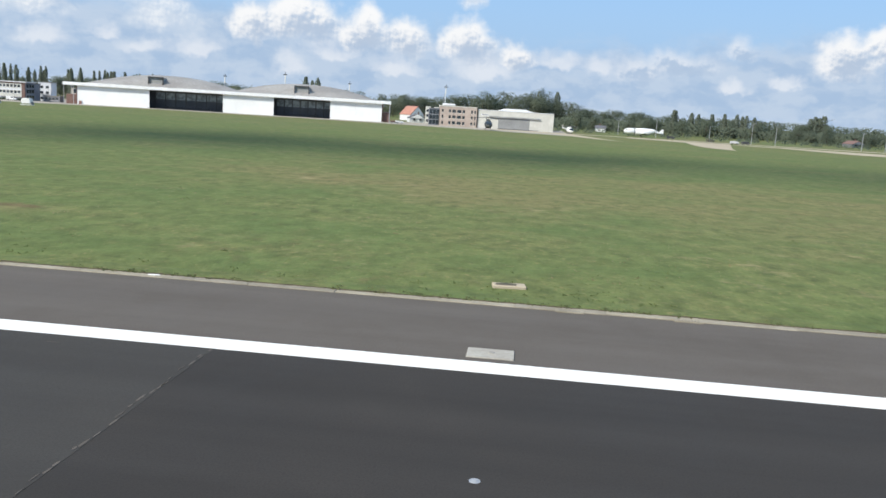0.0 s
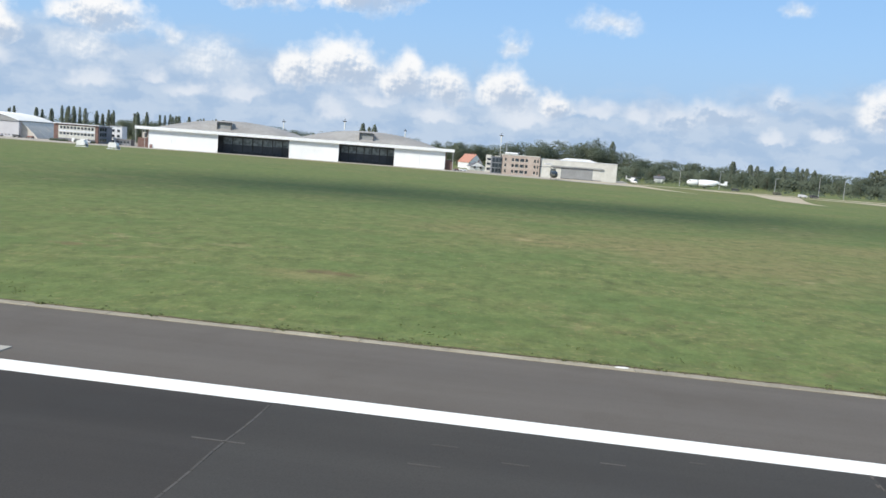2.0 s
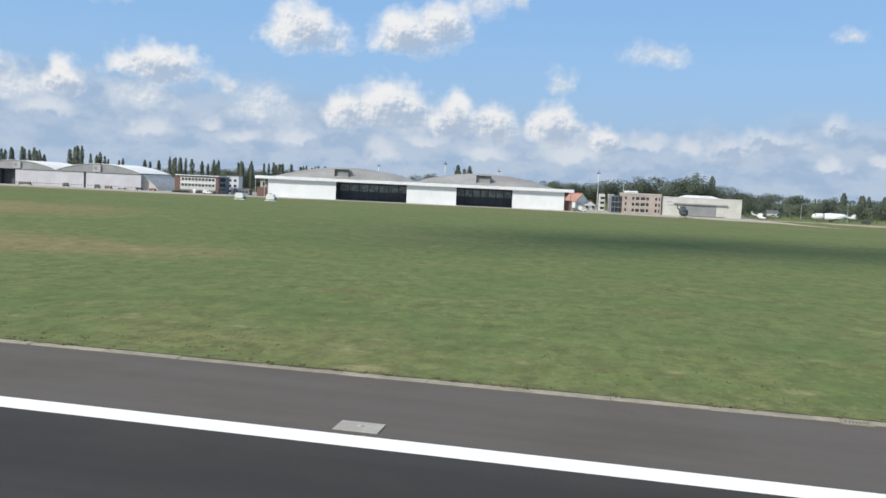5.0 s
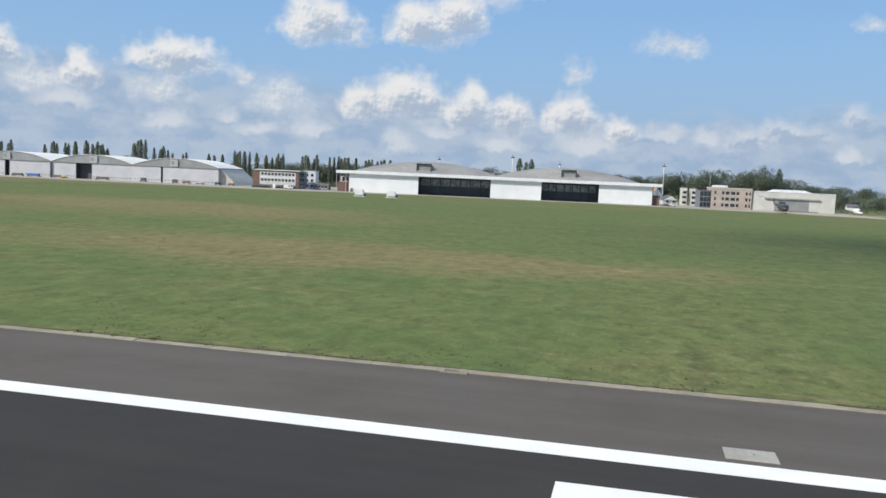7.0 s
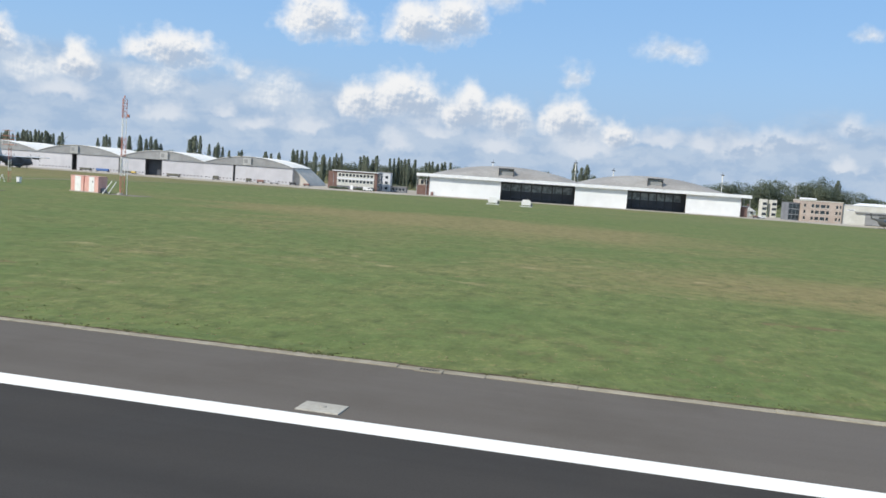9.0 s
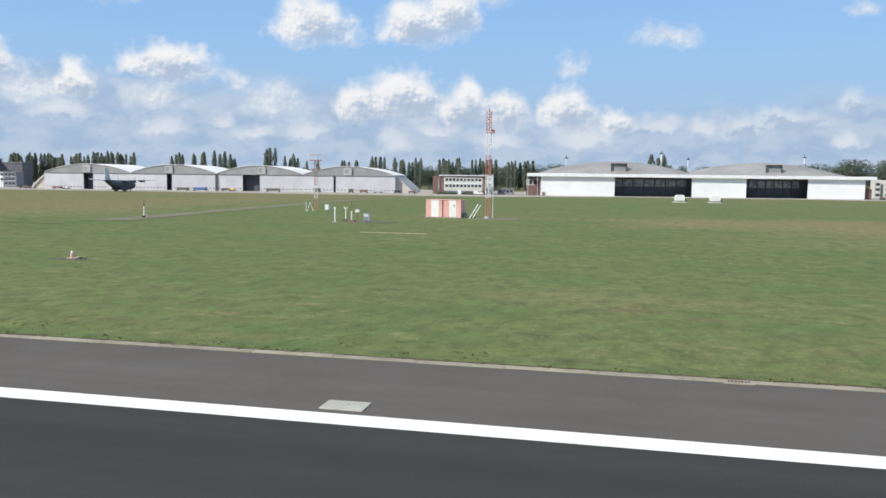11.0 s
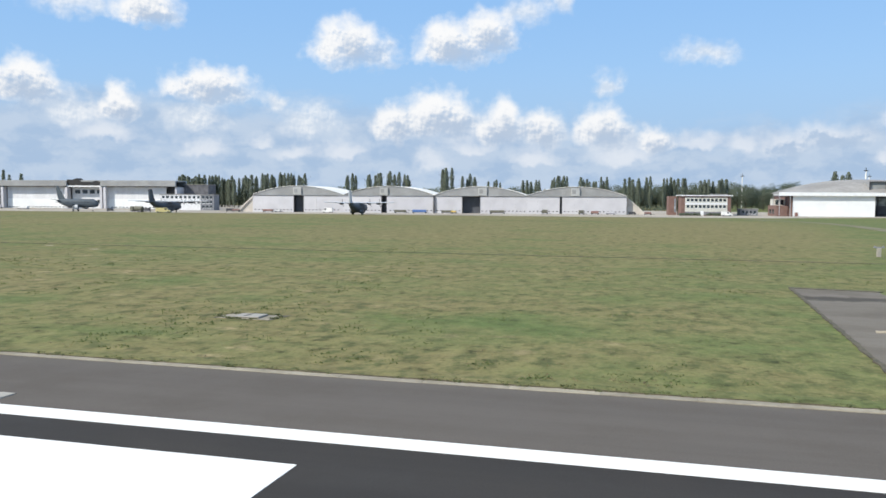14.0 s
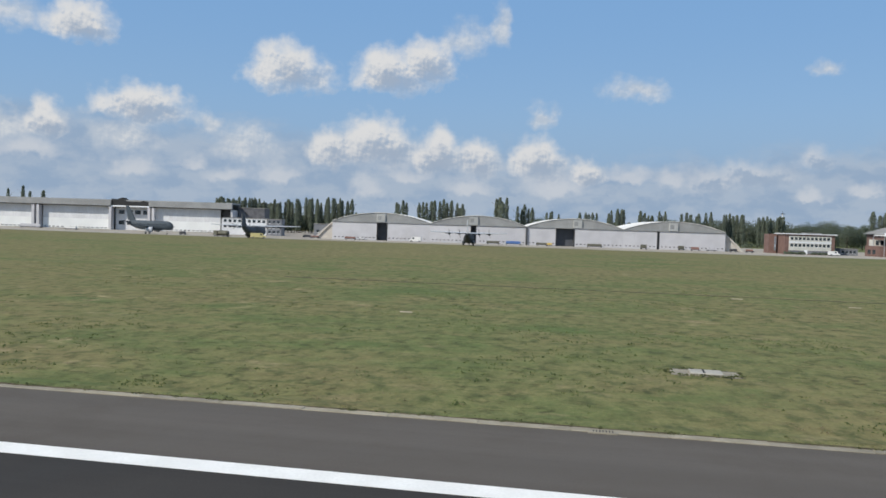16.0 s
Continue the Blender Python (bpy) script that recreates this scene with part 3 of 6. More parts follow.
# pale grit where the seam between two paving strips has broken up
for i in range(46):
    y = 19.2 - .42 * i + random.uniform(-.2, .2)
    k, w = random.uniform(.10, .42), random.uniform(.012, .034)
    x = SEAM - abs(random.gauss(0, .07)) - .02
    bm = slab([(x - w, y), (x + w * .4, y - .02), (x + w, y + k * .5), (x + w * .2, y + k), (x - w * .8, y + k * .7)], 0.0, .016)
    tagged(new("seam_fleck", mesh_of("seam_fleck", bm, SHOULDER)), "pale broken fleck along a paving seam", "mark", kind="structure")

for i in range(24):
    y = 19.2 - .55 * i
    bm = slab([(-11.86 + .02 * math.sin(i), y - .5), (-11.80 + .02 * math.sin(i), y - .5), (-11.80 + .02 * math.sin(i - 1), y), (-11.86 + .02 * math.sin(i - 1), y)], 0.0, .014)
    tagged(new("seam_fleck", mesh_of("seam_fleck", bm, RUNWAY_EDGE)), "thin grey line along a paving seam", "mark", kind="structure")

# scuffed rubber marks and the seam's pale edge
for x, y, w in ((-3.9, 18.03, .55), (-1.9, 18.76, .35), (-7.6, 17.87, .6), (-7.9, 16.58, .7), (-6.0, 17.28, .6), (-12.6, 16.5, 1.2), (-18.2, 16.2, .8), (-25.0, 16.4, 1.0)):
    flat_slab("scuff_mark", x, x + w, y, y + 0.05, 0.0, 0.0165, RUNWAY_EDGE, "thin pale scuff scratched on runway asphalt", "mark")


def edge_plate(x):
    t = thing("light_base_slab", (x, 21.1, 0), 0, "pale concrete slab carrying a flush runway edge light", "slab", "edge light slabs")
    part("slab", box(-0.62, 0.62, -0.44, 0.40, -0.05, 0.03, bevel=0.012), CONCRETE, t)
    part("light_cap", rod((0.02, 0.02, 0.028), (0.02, 0.02, 0.055), 0.09, 0.07, 12), CONCRETE, t, "low dark metal light cap")
    return t


first = edge_plate(9.0)
for n in range(-1, 15):
    if n not in (0, 13):
        copy_thing(first, Matrix.Translation((9.0 - 30 * n, 21.1 + random.uniform(-.03, .03), 0)) @ Matrix.Rotation(random.uniform(-.015, .015), 4, "Z"))


def kerb_line():
    kerb = thing("kerb", (0, 26.66, 0), 0, "weathered concrete kerb between shoulder and grass", "kerb", kind="structure")
    me = mesh_of("kerb_stone", box(-1.499, 1.499, 0.0, 0.54, -0.12, 0.03, bevel=0.015), KERB)
    for i in range(200):
        x = 62 - 3.0 * i
        piece("kerb_stone", me, kerb, (x, random.uniform(-.03, .03), random.uniform(-.012, .012)), random.uniform(-.006, .006))
    rest = bmesh.new()
    for a, b in ((63.6, 1200), (-1600, -537.6)):
        box(a, b, 0.0, 0.5, -0.12, 0.035, rest)
    tagged(part("kerb_run", rest, KERB, kerb), kind="stuff")


kerb_line()


patch_of_white = thing("paint_chip", (-2.9, 26.93, .03), .1, "chip of white paint on the concrete kerb", "mark", kind="structure")
part("chip", slab([(-.20, -.06), (.05, -.09), (.22, -.04), (.18, .07), (-.08, .09), (-.22, .04)], 0.0, .012), PAINT, patch_of_white)


def turf_lip():
    """Sods that creep over the back of the kerb, with a low earthy face."""
    edge = []
    for i in range(1500):
        x = -520 + .4 * i
        if -260.2 < x < -255.8 or -293.6 < x < -285.9:  # paving crosses the kerb here
            edge.append((x, 27.15, -.06))
            continue
        edge.append((x, 27.05 + .07 * noise.noise(Vector((x * .35, 0, 1))) + .05 * noise.noise(Vector((x * 1.7, 0, 2))), .065 + .03 * noise.noise(Vector((x * .9, 0, 5)))))
    for name, material, label, rows_ in (("turf_lip", GRASS, "sods of grass creeping over the kerb", [[(x, y, z) for x, y, z in edge], [(x, y + .5, z * .9) for x, y, z in edge], [(x, y + 1.5, -.02) for x, y, z in edge]]),
                                         ("turf_face", TURF_SOIL, "low earthy face of the turf along the kerb", [[(x, y - .015, -.05) for x, y, z in edge], [(x, y, z + .004) for x, y, z in edge]])):
        n = len(edge)
        me = bpy.data.meshes.new(name)
        me.from_pydata([p for q in rows_ for p in q], [], [(k * n + i, k * n + i + 1, (k + 1) * n + i + 1, (k + 1) * n + i) for k in range(len(rows_) - 1) for i in range(n - 1)])
        me.materials.append(material)
        tagged(new(name, me), label, "turf", kind="structure")


turf_lip()


def gully(x):
    t = thing("gully", (x, 26.72, 0.03), 0, "concrete gully frame with dark iron grating", "drain", "kerb gullies")
    bm = bmesh.new()
    for x0, x1, y0, y1 in ((-.46, .46, -.20, -.13), (-.46, .46, .15, .22), (-.46, -.34, -.13, .15), (.34, .46, -.13, .15)):
        box(x0, x1, y0, y1, -.1, .012, bm)
    part("frame", bm, KERB, t)
    part("pit", box(-.34, .34, -.13, .15, -.1, -.03), IRON, t)
    for i in range(7):
        part("grate_bar", box(-.31 + i * .1, -.27 + i * .1, -.13, .15, -.03, .006), IRON, t)
    return t


first = gully(11.3)
for x in (15.1, -37.3, -89.6, -139.4, -190.2, -239.4, -290.4, -339.7, -385.5):
    copy_thing(first, Matrix.Translation((x, 26.72, 0.03)))


def cover(x, y, w, d, label, material=KERB, lid=True, turn=0.0):
    t = thing("pit_cover", (x, y, land(x, y)), turn, label, "cover")
    part("surround", box(-w / 2, w / 2, -d / 2, d / 2, -.1, .03, bevel=.02), material, t)
    if lid:
        part("lid", box(-w * .22, w * .26, -d * .36, d * .36, .03, .12, bevel=.03), CONCRETE, t, "raised grey lid")
        part("lid_seam", box(-w * .03, w * .0, -d * .34, d * .34, .12, .128), IRON, t)
    return t


half_buried = thing("pit_cover", (9.24, 29.8, land(9.24, 29.8)), .12, "half buried tan concrete pit cover in grass", "cover")
part("slab", box(-.60, .62, -.28, .30, -.1, .10, bevel=.03), TAN_CONCRETE, half_buried)
part("sunken_lid", slab([(-.50, -.12), (-.2, -.2), (.25, -.14), (.30, .12), (-.1, .22), (-.46, .12)], .0, .112), TURF_SOIL, half_buried, "earth-filled hollow")
cover(-321.4, 38.6, 3.0, 1.5, "concrete pit surround with raised metal lid in dry grass")
cover(-381.0, 39.2, 3.0, 1.5, "concrete pit surround with raised pale lid in dry grass")
cover(-366.2, 60.9, .9, .45, "small tan concrete cover in dry grass", TAN_CONCRETE, False)
cover(-363.4, 80.2, 1.0, .5, "small tan concrete cover in dry grass", TAN_CONCRETE, False)
cover(-372.9, 84.2, 1.0, .5, "small tan concrete cover in dry grass", TAN_CONCRETE, False)
cover(-399.4, 58.0, .9, .45, "small tan concrete cover in dry grass", TAN_CONCRETE, False)

# side track, stand for the slope lights and the gravel track to the apron


def patch(name, outline, z, material, label, category="pavement", kind="structure"):
    return tagged(new(name, mesh_of(name, slab(outline, -0.1, z), material)), label, category, kind=kind)


def ragged(points, step=1.2, wild=0.12):
    out = []
    for (x0, y0), (x1, y1) in zip(points, points[1:] + points[:1]):
        n = max(1, int(math.hypot(x1 - x0, y1 - y0) / step))
        out += [(x0 + (x1 - x0) * i / n + random.uniform(-wild, wild), y0 + (y1 - y0) * i / n + random.uniform(-wild, wild)) for i in range(n)]
    return out


patch("brown_stand", ragged([(-271.6, 34.2), (-259.7, 33.9), (-259.3, 27.1), (-256.5, 27.1), (-258.4, 64.0), (-270.6, 64.3)], 1.2, .05), 0.025, BROWN_PAD, "dark brown asphalt stand around slope indicator lights")
patch("side_track", ragged([(-292.7, 27.15), (-286.6, 27.15), (-287.1, 60.9), (-292.4, 61.8)], 1.2, .06), 0.025, TRACK, "old grey asphalt side track with cracked seams")
# raised turf edges; the shadow they cast is put into their dark colour
for side, edge in (("left", [(-292.86, 27.4), (-292.66, 27.4), (-292.34, 61.7), (-292.56, 61.8)]), ("far", [(-292.5, 61.6), (-287.1, 60.7), (-286.7, 61.0), (-292.5, 62.1)])):
    patch("turf_edge", ragged(edge, .5, .07), 0.06, TURF_SOIL, "ragged raised turf edge beside the old track, coloured dark as its shadow", "turf")
patch("track_seam", [(-292.3, 33.2), (-289.2, 33.3), (-286.9, 33.45), (-286.9, 33.52), (-289.2, 33.38), (-292.3, 33.28)], 0.032, IRON, "dark crack across the old asphalt track", "crack")
patch("track_slab", ragged([(-291.5, 33.75), (-289.95, 33.7), (-289.95, 34.35), (-291.4, 34.4)], .35, .08), 0.06, TAN_CONCRETE, "pale concrete patch in the side track", "patch")
patch("track_slab", ragged([(-291.1, 42.5), (-289.8, 42.5), (-289.85, 43.1), (-291.0, 43.1)], .35, .08), 0.06, TAN_CONCRETE, "pale concrete patch in the side track", "patch")
patch("track_slab", ragged([(-292.05, 33.8), (-291.65, 33.75), (-291.6, 34.2), (-291.95, 34.25)], .3, .06), 0.05, TAN_CONCRETE, "small pale concrete patch in the side track", "patch")
patch("track_slab", ragged([(-287.7, 27.0), (-286.3, 27.0), (-286.4, 27.6), (-287.5, 27.7)], .3, .08), 0.04, KERB, "broken pale concrete corner beside the kerb", "patch")
band("gravel_track", [(-262.3, 95), (-262.3, 118), (-263.4, 156), (-265, 233), (-273, 363)], [(-257.0, 96), (-258.2, 118), (-259.5, 156), (-261.1, 233), (-267, 363)], 0.04, GRAVEL, "pale gravel track leading over grass to the apron", "track")
bm = bmesh.new()
for i in range(40):
    x = -420 + 4 * i
    box(x, x + 4.05, 86.6 + .25 * noise.noise(Vector((x * .1, 0, 0))), 86.82 + .25 * noise.noise(Vector((x * .1, 0, 0))), -.1, .04, bm)
tagged(new("trench_strip", mesh_of("trench_strip", bm, TURF_SOIL)), "long dark earth trench line across dry grass", "trench", kind="structure")

# apron and taxiway beyond the grass
sheet("apron", [-1100, -700, -590, -500, -420, -325, -285, -250], [(342, 659), (353, 638), (360, 638), (373, 617), (386, 596), (393, 576), (398, 555), (408, 555)], 0.04, APRON, "wide pale concrete aircraft apron", category="apron")
sheet("hangar_apron", [-252, -200, -120, -60, -10, 30], [(410, 555), (439, 555), (451, 513), (451, 534), (439, 555), (428, 555)], 0.045, APRON, "strip of pale concrete before the hangars", category="apron")
band("taxiway", [(-12, 468), (20, 456), (51, 375)], [(-12, 487), (32, 480), (51.5, 377)], 0.05, TAN_CONCRETE, "tan concrete taxiway stub running to a point in grass", "taxiway")
band("taxiway", [(62, 470), (90, 447), (72, 262)], [(64, 482), (118, 470), (72.6, 264)], 0.05, TAN_CONCRETE, "tan concrete taxiway stub running to a point in grass", "taxiway")
band("taxiway", [(30, 478), (110, 484), (240, 490), (431, 520)], [(30, 490), (110, 497), (240, 508), (431, 545)], 0.045, TAN_CONCRETE, "long tan concrete taxiway before the woods", "taxiway")
band("taxiway", [(116, 457), (140, 451), (160, 410), (200, 405), (431, 405)], [(118, 464), (153, 468), (178, 457), (240, 451), (513, 451)], 0.05, TAN_CONCRETE, "tan concrete taxiway bending across the grass", "taxiway")


for cx, cy in ((-321.4, 38.6), (-381.0, 39.2)):
    patch("soil_margin", ragged([(cx - 1.6, cy - .78), (cx + 1.6, cy - .8), (cx + 1.75, cy + .95), (cx - 1.55, cy + 1.0)], .35, .14), .012, TURF_SOIL, "trodden dark soil around a pit cover", "soil")

# ---- stand of four slope indicator lights
def slope_light(y):
    t = thing("slope_light", (-266.4, y, 0.02), 0, "yellow-topped approach slope indicator on short legs", "airfield light", "slope indicator lights")
    t.scale = (.8, .8, .86)
    part("base_slab", box(-.75, .55, -.35, .35, 0, .05), CONCRETE, t)
    for x in (-.32, .32):
        for yy in (-.2, .2):
            part("leg", rod((x, yy, .05), (x, yy, .52), .025), POST, t)
    part("housing", box(-.50, .50, -.30, .30, .50, .66, bevel=.04), DARK_TRIM, t, "dark housing")
    pts = [(-.58, -.2), (-.46, -.36), (.44, -.36), (.58, -.2), (.58, .2), (.44, .36), (-.46, .36), (-.58, .2)]
    part("top_cover", slab(pts, .66, .76), STRAW_PAINT, t, "pale yellow cover")
    part("lens", box(.50, .52, -.2, .2, .54, .64), PANE, t)
    part("footing", box(-1.5, -1.0, -.22, .22, 0, .03), CONCRETE, t, "small pale footing slab")
    return t


first = slope_light(34.2)
for y in (43.7, 52.9, 62.3):
    copy_thing(first, Matrix.Translation((-266.4, y, 0.02)) @ Matrix.Diagonal((.8, .8, .86, 1)))

# flush runway light
t = thing("flush_runway_light", (9.1, 13.4, 0.0), 0, "flush silver runway light set in asphalt", "airfield light")
part("rim", rod((0, 0, -.02), (0, 0, .012), .11, .10, 16), POST, t)
part("dome", rod((0, 0, .012), (0, 0, .025), .07, .04, 12), POST, t)


# ---- weather plot
def lattice_mast(at, height, half, bands, name, label, thick=1.0):
    """Three-legged lattice with zigzag bracing, painted in bands."""
    t = thing(name, at, 0.3, label, "mast")
    n = len(bands)
    legs = [Vector((half * math.cos(a), half * math.sin(a), 0)) for a in (0.5, 2.6, 4.7)]
    for k, material in enumerate(bands):
        z0, z1 = height * k / n, height * (k + 1) / n
        bm = bmesh.new()
        steps = max(2, int((z1 - z0) / 0.75))
        for i, p in enumerate(legs):
            rod(p + Vector((0, 0, z0)), p + Vector((0, 0, z1)), .05 * thick, seg=5, bm=bm)
            q = legs[(i + 1) % 3]
            for s in range(steps):
                a, b = z0 + (z1 - z0) * s / steps, z0 + (z1 - z0) * (s + 1) / steps
                rod(p + Vector((0, 0, a)), q + Vector((0, 0, b)), .026 * thick, seg=4, bm=bm)
                rod(p + Vector((0, 0, a)), q + Vector((0, 0, a)), .02 * thick, seg=4, bm=bm)
        part("mast_section", bm, material, t, "red section" if material is RED_PAINT else "white section")
    return t


mast = lattice_mast((-214.6, 121.8, 0), 15.6, .42, (RED_PAINT, WHITE_POST, RED_PAINT, WHITE_POST, RED_PAINT), "lattice_mast", "tall red and white lattice mast on airfield grass")
part("camera_box", box(.42, .85, -.2, .2, 12.6, 13.1, bevel=.05), RED_PAINT, mast)
part("lamp", rod((0, 0, 15.6), (0, 0, 16.1), .12, .08), RED_PAINT, mast)
part("foot", rod((-.1, -.3, 0), (-.1, -.3, .35), .5, .4, 12), CONCRETE, mast)
for a, b in (((-2.8, -.6, .02), (-1.5, -.2, 2.1)), ((-2.2, .5, .02), (-1.0, .4, 2.0))):
    part("stay", rod(a, b, .075), WHITE_POST, mast, "white sloping stay")
part("ladder_pole", rod((.75, .3, 0), (.75, .3, 6.4), .06), WHITE_POST, mast)


def striped_shelter():
    t = thing("equipment_shelter", (-221.2, 122.6, 0), -0.08, "red and white striped equipment shelter on grass", "shelter")
    for x0, x1 in ((-2.75, -.16), (.0, 2.75)):
        sh = part("cabin", box(x0, x1, -1.1, 1.1, .12, 2.62, bevel=.03), PINK_PAINT, t)
        mid = (x0 + x1) / 2
        part("white_stripe", box(mid - .45, mid + .75 if x0 < -1 else mid + .6, -1.125, -1.09, .14, 2.60), WHITE_POST, sh, "white painted stripe")
        part("roof_lip", box(x0 - .04, x1 + .04, -1.16, 1.16, 2.60, 2.68), PINK_PAINT, sh)
    part("door_handle", box(1.62, 1.72, -1.16, -1.12, 1.7, 1.95), IRON, t)
    part("cooler", box(2.78, 3.25, -.5, .5, .15, .8, bevel=.04), GREY_WALL, t, "dark cooling unit")
    part("plinth", box(-2.9, 2.9, -1.2, 1.2, 0, .12), CONCRETE, t)


striped_shelter()


def instrument(x, y, name, label, build):
    t = thing(name, (x, y, land(x, y)), 0, label, "instrument")
    build(t)
    return t


def white_sensor(t):
    part("pole", rod((0, 0, 0), (0, 0, 1.75), .10), WHITE_POST, t)
    part("head", rod((0, 0, 1.75), (0, 0, 2.0), .17, .14, 10), WHITE_POST, t)
    part("foot", box(-.5, .3, -.25, .25, 0, .06), CONCRETE, t)


def slim_gauge(t):
    part("pole", rod((0, 0, .3), (0, 0, 1.5), .09), WHITE_POST, t)
    part("upper_pole", rod((0, 0, 1.5), (-.03, 0, 2.55), .05), RUST, t, "rust-brown upper pole")
    part("funnel", rod((-.03, 0, 2.5), (-.03, 0, 2.68), .05, .11, 10), RUST, t)
    part("foot", box(-.45, .45, -.3, .3, 0, .32, bevel=.04), DULL_RED, t, "dull red foot")


def forked_sensor(t):
    part("pole", rod((0, 0, 0), (0, 0, 1.8), .07), WHITE_POST, t)
    part("arm", rod((-.22, 0, 1.72), (.22, 0, 1.72), .05), WHITE_POST, t)
    part("screen", rod((-.2, 0, 1.72), (-.2, 0, 1.92), .07, .07, 10), WHITE_POST, t)
    part("sensor_cap", rod((.2, 0, 1.7), (.2, 0, 1.86), .07, .07, 8), WHITE_POST, t)
    part("base", box(-.4, .4, -.3, .3, 0, .3), OLIVE, t)


def box_sensor(t):
    part("pole", rod((0, 0, 0), (0, 0, 1.5), .06), RUST, t, "rust-brown pole")
    part("sensor_box", box(-.27, .27, -.12, .12, 1.35, 1.72, bevel=.03), WHITE_POST, t, "white sensor box")
    part("whip", rod((.05, 0, 1.72), (.05, 0, 2.2), .02, seg=6), POST, t)


def cabinet(t):
    part("leg", box(-.30, -.20, -.15, .15, 0, .22), POST, t)
    part("leg", box(.20, .30, -.15, .15, 0, .22), POST, t)
    part("body", box(-.36, .36, -.28, .28, .2, 1.12, bevel=.03), WHITE_POST, t)
    part("door", box(-.30, .30, -.305, -.28, .27, 1.05), PALE, t)
    part("roof", box(-.40, .40, -.33, .32, 1.12, 1.17), POST, t)
    part("latch", box(.20, .25, -.325, -.30, .6, .75), DARK_TRIM, t)


instrument(-231.7, 103.4, "wind_sensor", "white weather sensor on a short pole", white_sensor)
instrument(-231.5, 107.0, "visibility_sensor", "white forked visibility sensor on a pole", forked_sensor)
instrument(-229.9, 104.8, "rain_gauge", "slim white and rust-brown rain gauge post on a dull red foot", slim_gauge)
instrument(-228.7, 103.6, "box_sensor", "white sensor box on a rust-brown pole", box_sensor)
instrument(-227.8, 104.8, "instrument_cabinet", "pale grey-white instrument cabinet on grass", cabinet)
instrument(-244.6, 134.6, "instrument_cabinet", "pale grey-white instrument cabinet on grass", cabinet)
patch("weather_plot", ragged([(-231.0, 103.6), (-227.0, 103.2), (-224.5, 106), (-225, 108), (-229, 107)], .8, .4), 0.03, TRACK, "worn gravel plot around weather instruments", "gravel")
for x in range(9):
    patch("straw_strip", ragged([(-222.6 + .84 * x, 86.35), (-221.85 + .84 * x, 86.35), (-221.8 + .84 * x, 86.7), (-222.55 + .84 * x, 86.7)], .3, .05), 0.05, STRAW_LINE, "pale strip of dry straw lying on grass", "straw")
patch("mast_plot", ragged([(-216.5, 119.6), (-210.5, 119.4), (-209.5, 123.4), (-216.5, 123.8)], 1.0, .25), 0.03, TRACK, "worn gravel plot under the mast", "gravel")


def fold_mast():
    t = lattice_mast((-246.6, 134.4, land(-247, 134)), 8.6, .3, (RED_PAINT, WHITE_POST, RED_PAINT, WHITE_POST), "wind_mast", "slender red and white lattice mast with a top platform", .6)
    for z, w in ((7.0, 1.1), (8.6, 1.1)):
        fr = part("platform", box(-w, w, -.6, .6, z - .06, z + .06), RED_PAINT, t, "faded red platform")
        for x in (-w, 0, w):
            part("rail_post", rod((x, -.6, z), (x, -.6, z + .95), .04, seg=5), WHITE_POST, fr)
        part("rail", rod((-w, -.6, z + .95), (w, -.6, z + .95), .04, seg=5), RED_PAINT, fr)
    for x in (-1.4,):
        part("frame_leg", rod((x, -.8, 0), (x + .5, -.8, 1.5), .05, seg=5), WHITE_POST, t)
        part("frame_leg", rod((x + 1.0, -.8, 0), (x + .5, -.8, 1.5), .05, seg=5), WHITE_POST, t)
        part("frame_post", rod((x - .2, -.8, 0), (x - .2, -.8, 1.55), .06, seg=5), WHITE_POST, t)


fold_mast()


def marker_post(x, y):
    t = thing("marker_post", (x, y, land(x, y)), 0, "white marker post with a dark tip beside the track", "post")
    part("foot", box(-.22, .28, -.25, .25, 0, .26, bevel=.03), IRON, t, "dark iron foot")
    part("box", box(.34, .62, -.15, .15, 0, .42, bevel=.03), TAN_CONCRETE, t, "small tan cable box")
    part("shaft", rod((0, 0, .24), (.02, 0, 1.62), .11, .09, 10), WHITE_POST, t)
    part("collar", rod((.02, 0, 1.58), (.02, 0, 1.66), .12, .12, 10), IRON, t)
    part("tip", rod((.02, 0, 1.62), (.02, 0, 2.5), .06, .04, 8), DARK_TRIM, t, "dark upper rod")
    return t


marker_post(-259.8, 103.6)


def grass_light(x, y):
    t = thing("approach_light", (x, y, land(x, y)), .2, "short pale post with a crossbar in grass", "airfield light")
    part("post", box(-.2, .2, -.16, .16, 0, .95, bevel=.03), CONCRETE, t)
    part("crossbar", box(-.55, .55, -.1, .1, .95, 1.07, bevel=.02), GREY_WALL, t, "dark crossbar")
    for k in (-.42, .42):
        part("lamp", rod((k, 0, 1.07), (k, 0, 1.2), .09, .06, 8), GREY_WALL, t)


grass_light(-279.4, 96.8)

patch("earth_ring", ragged([(-234.6, 52.0), (-232.8, 51.4), (-230.9, 52.0), (-232.6, 53.1)], .5, .2), 0.02, TURF_SOIL, "bare earth patch around a red fixture", "earth")
t = thing("ground_fixture", (-232.7, 52.3, 0.02), .1, "small pale fixture on a tan plate in bare earth", "fixture")
part("plate", box(-.44, .30, -.26, .24, 0, .07, bevel=.02), TAN_CONCRETE, t, "tan foot plate")
part("side_plate", box(.26, .48, -.18, .20, .03, .15, bevel=.02), TAN_CONCRETE, t)
part("housing", rod((-.12, 0, .07), (-.12, 0, .42), .13, .11, 12), PINK_PAINT, t, "faded pink housing")
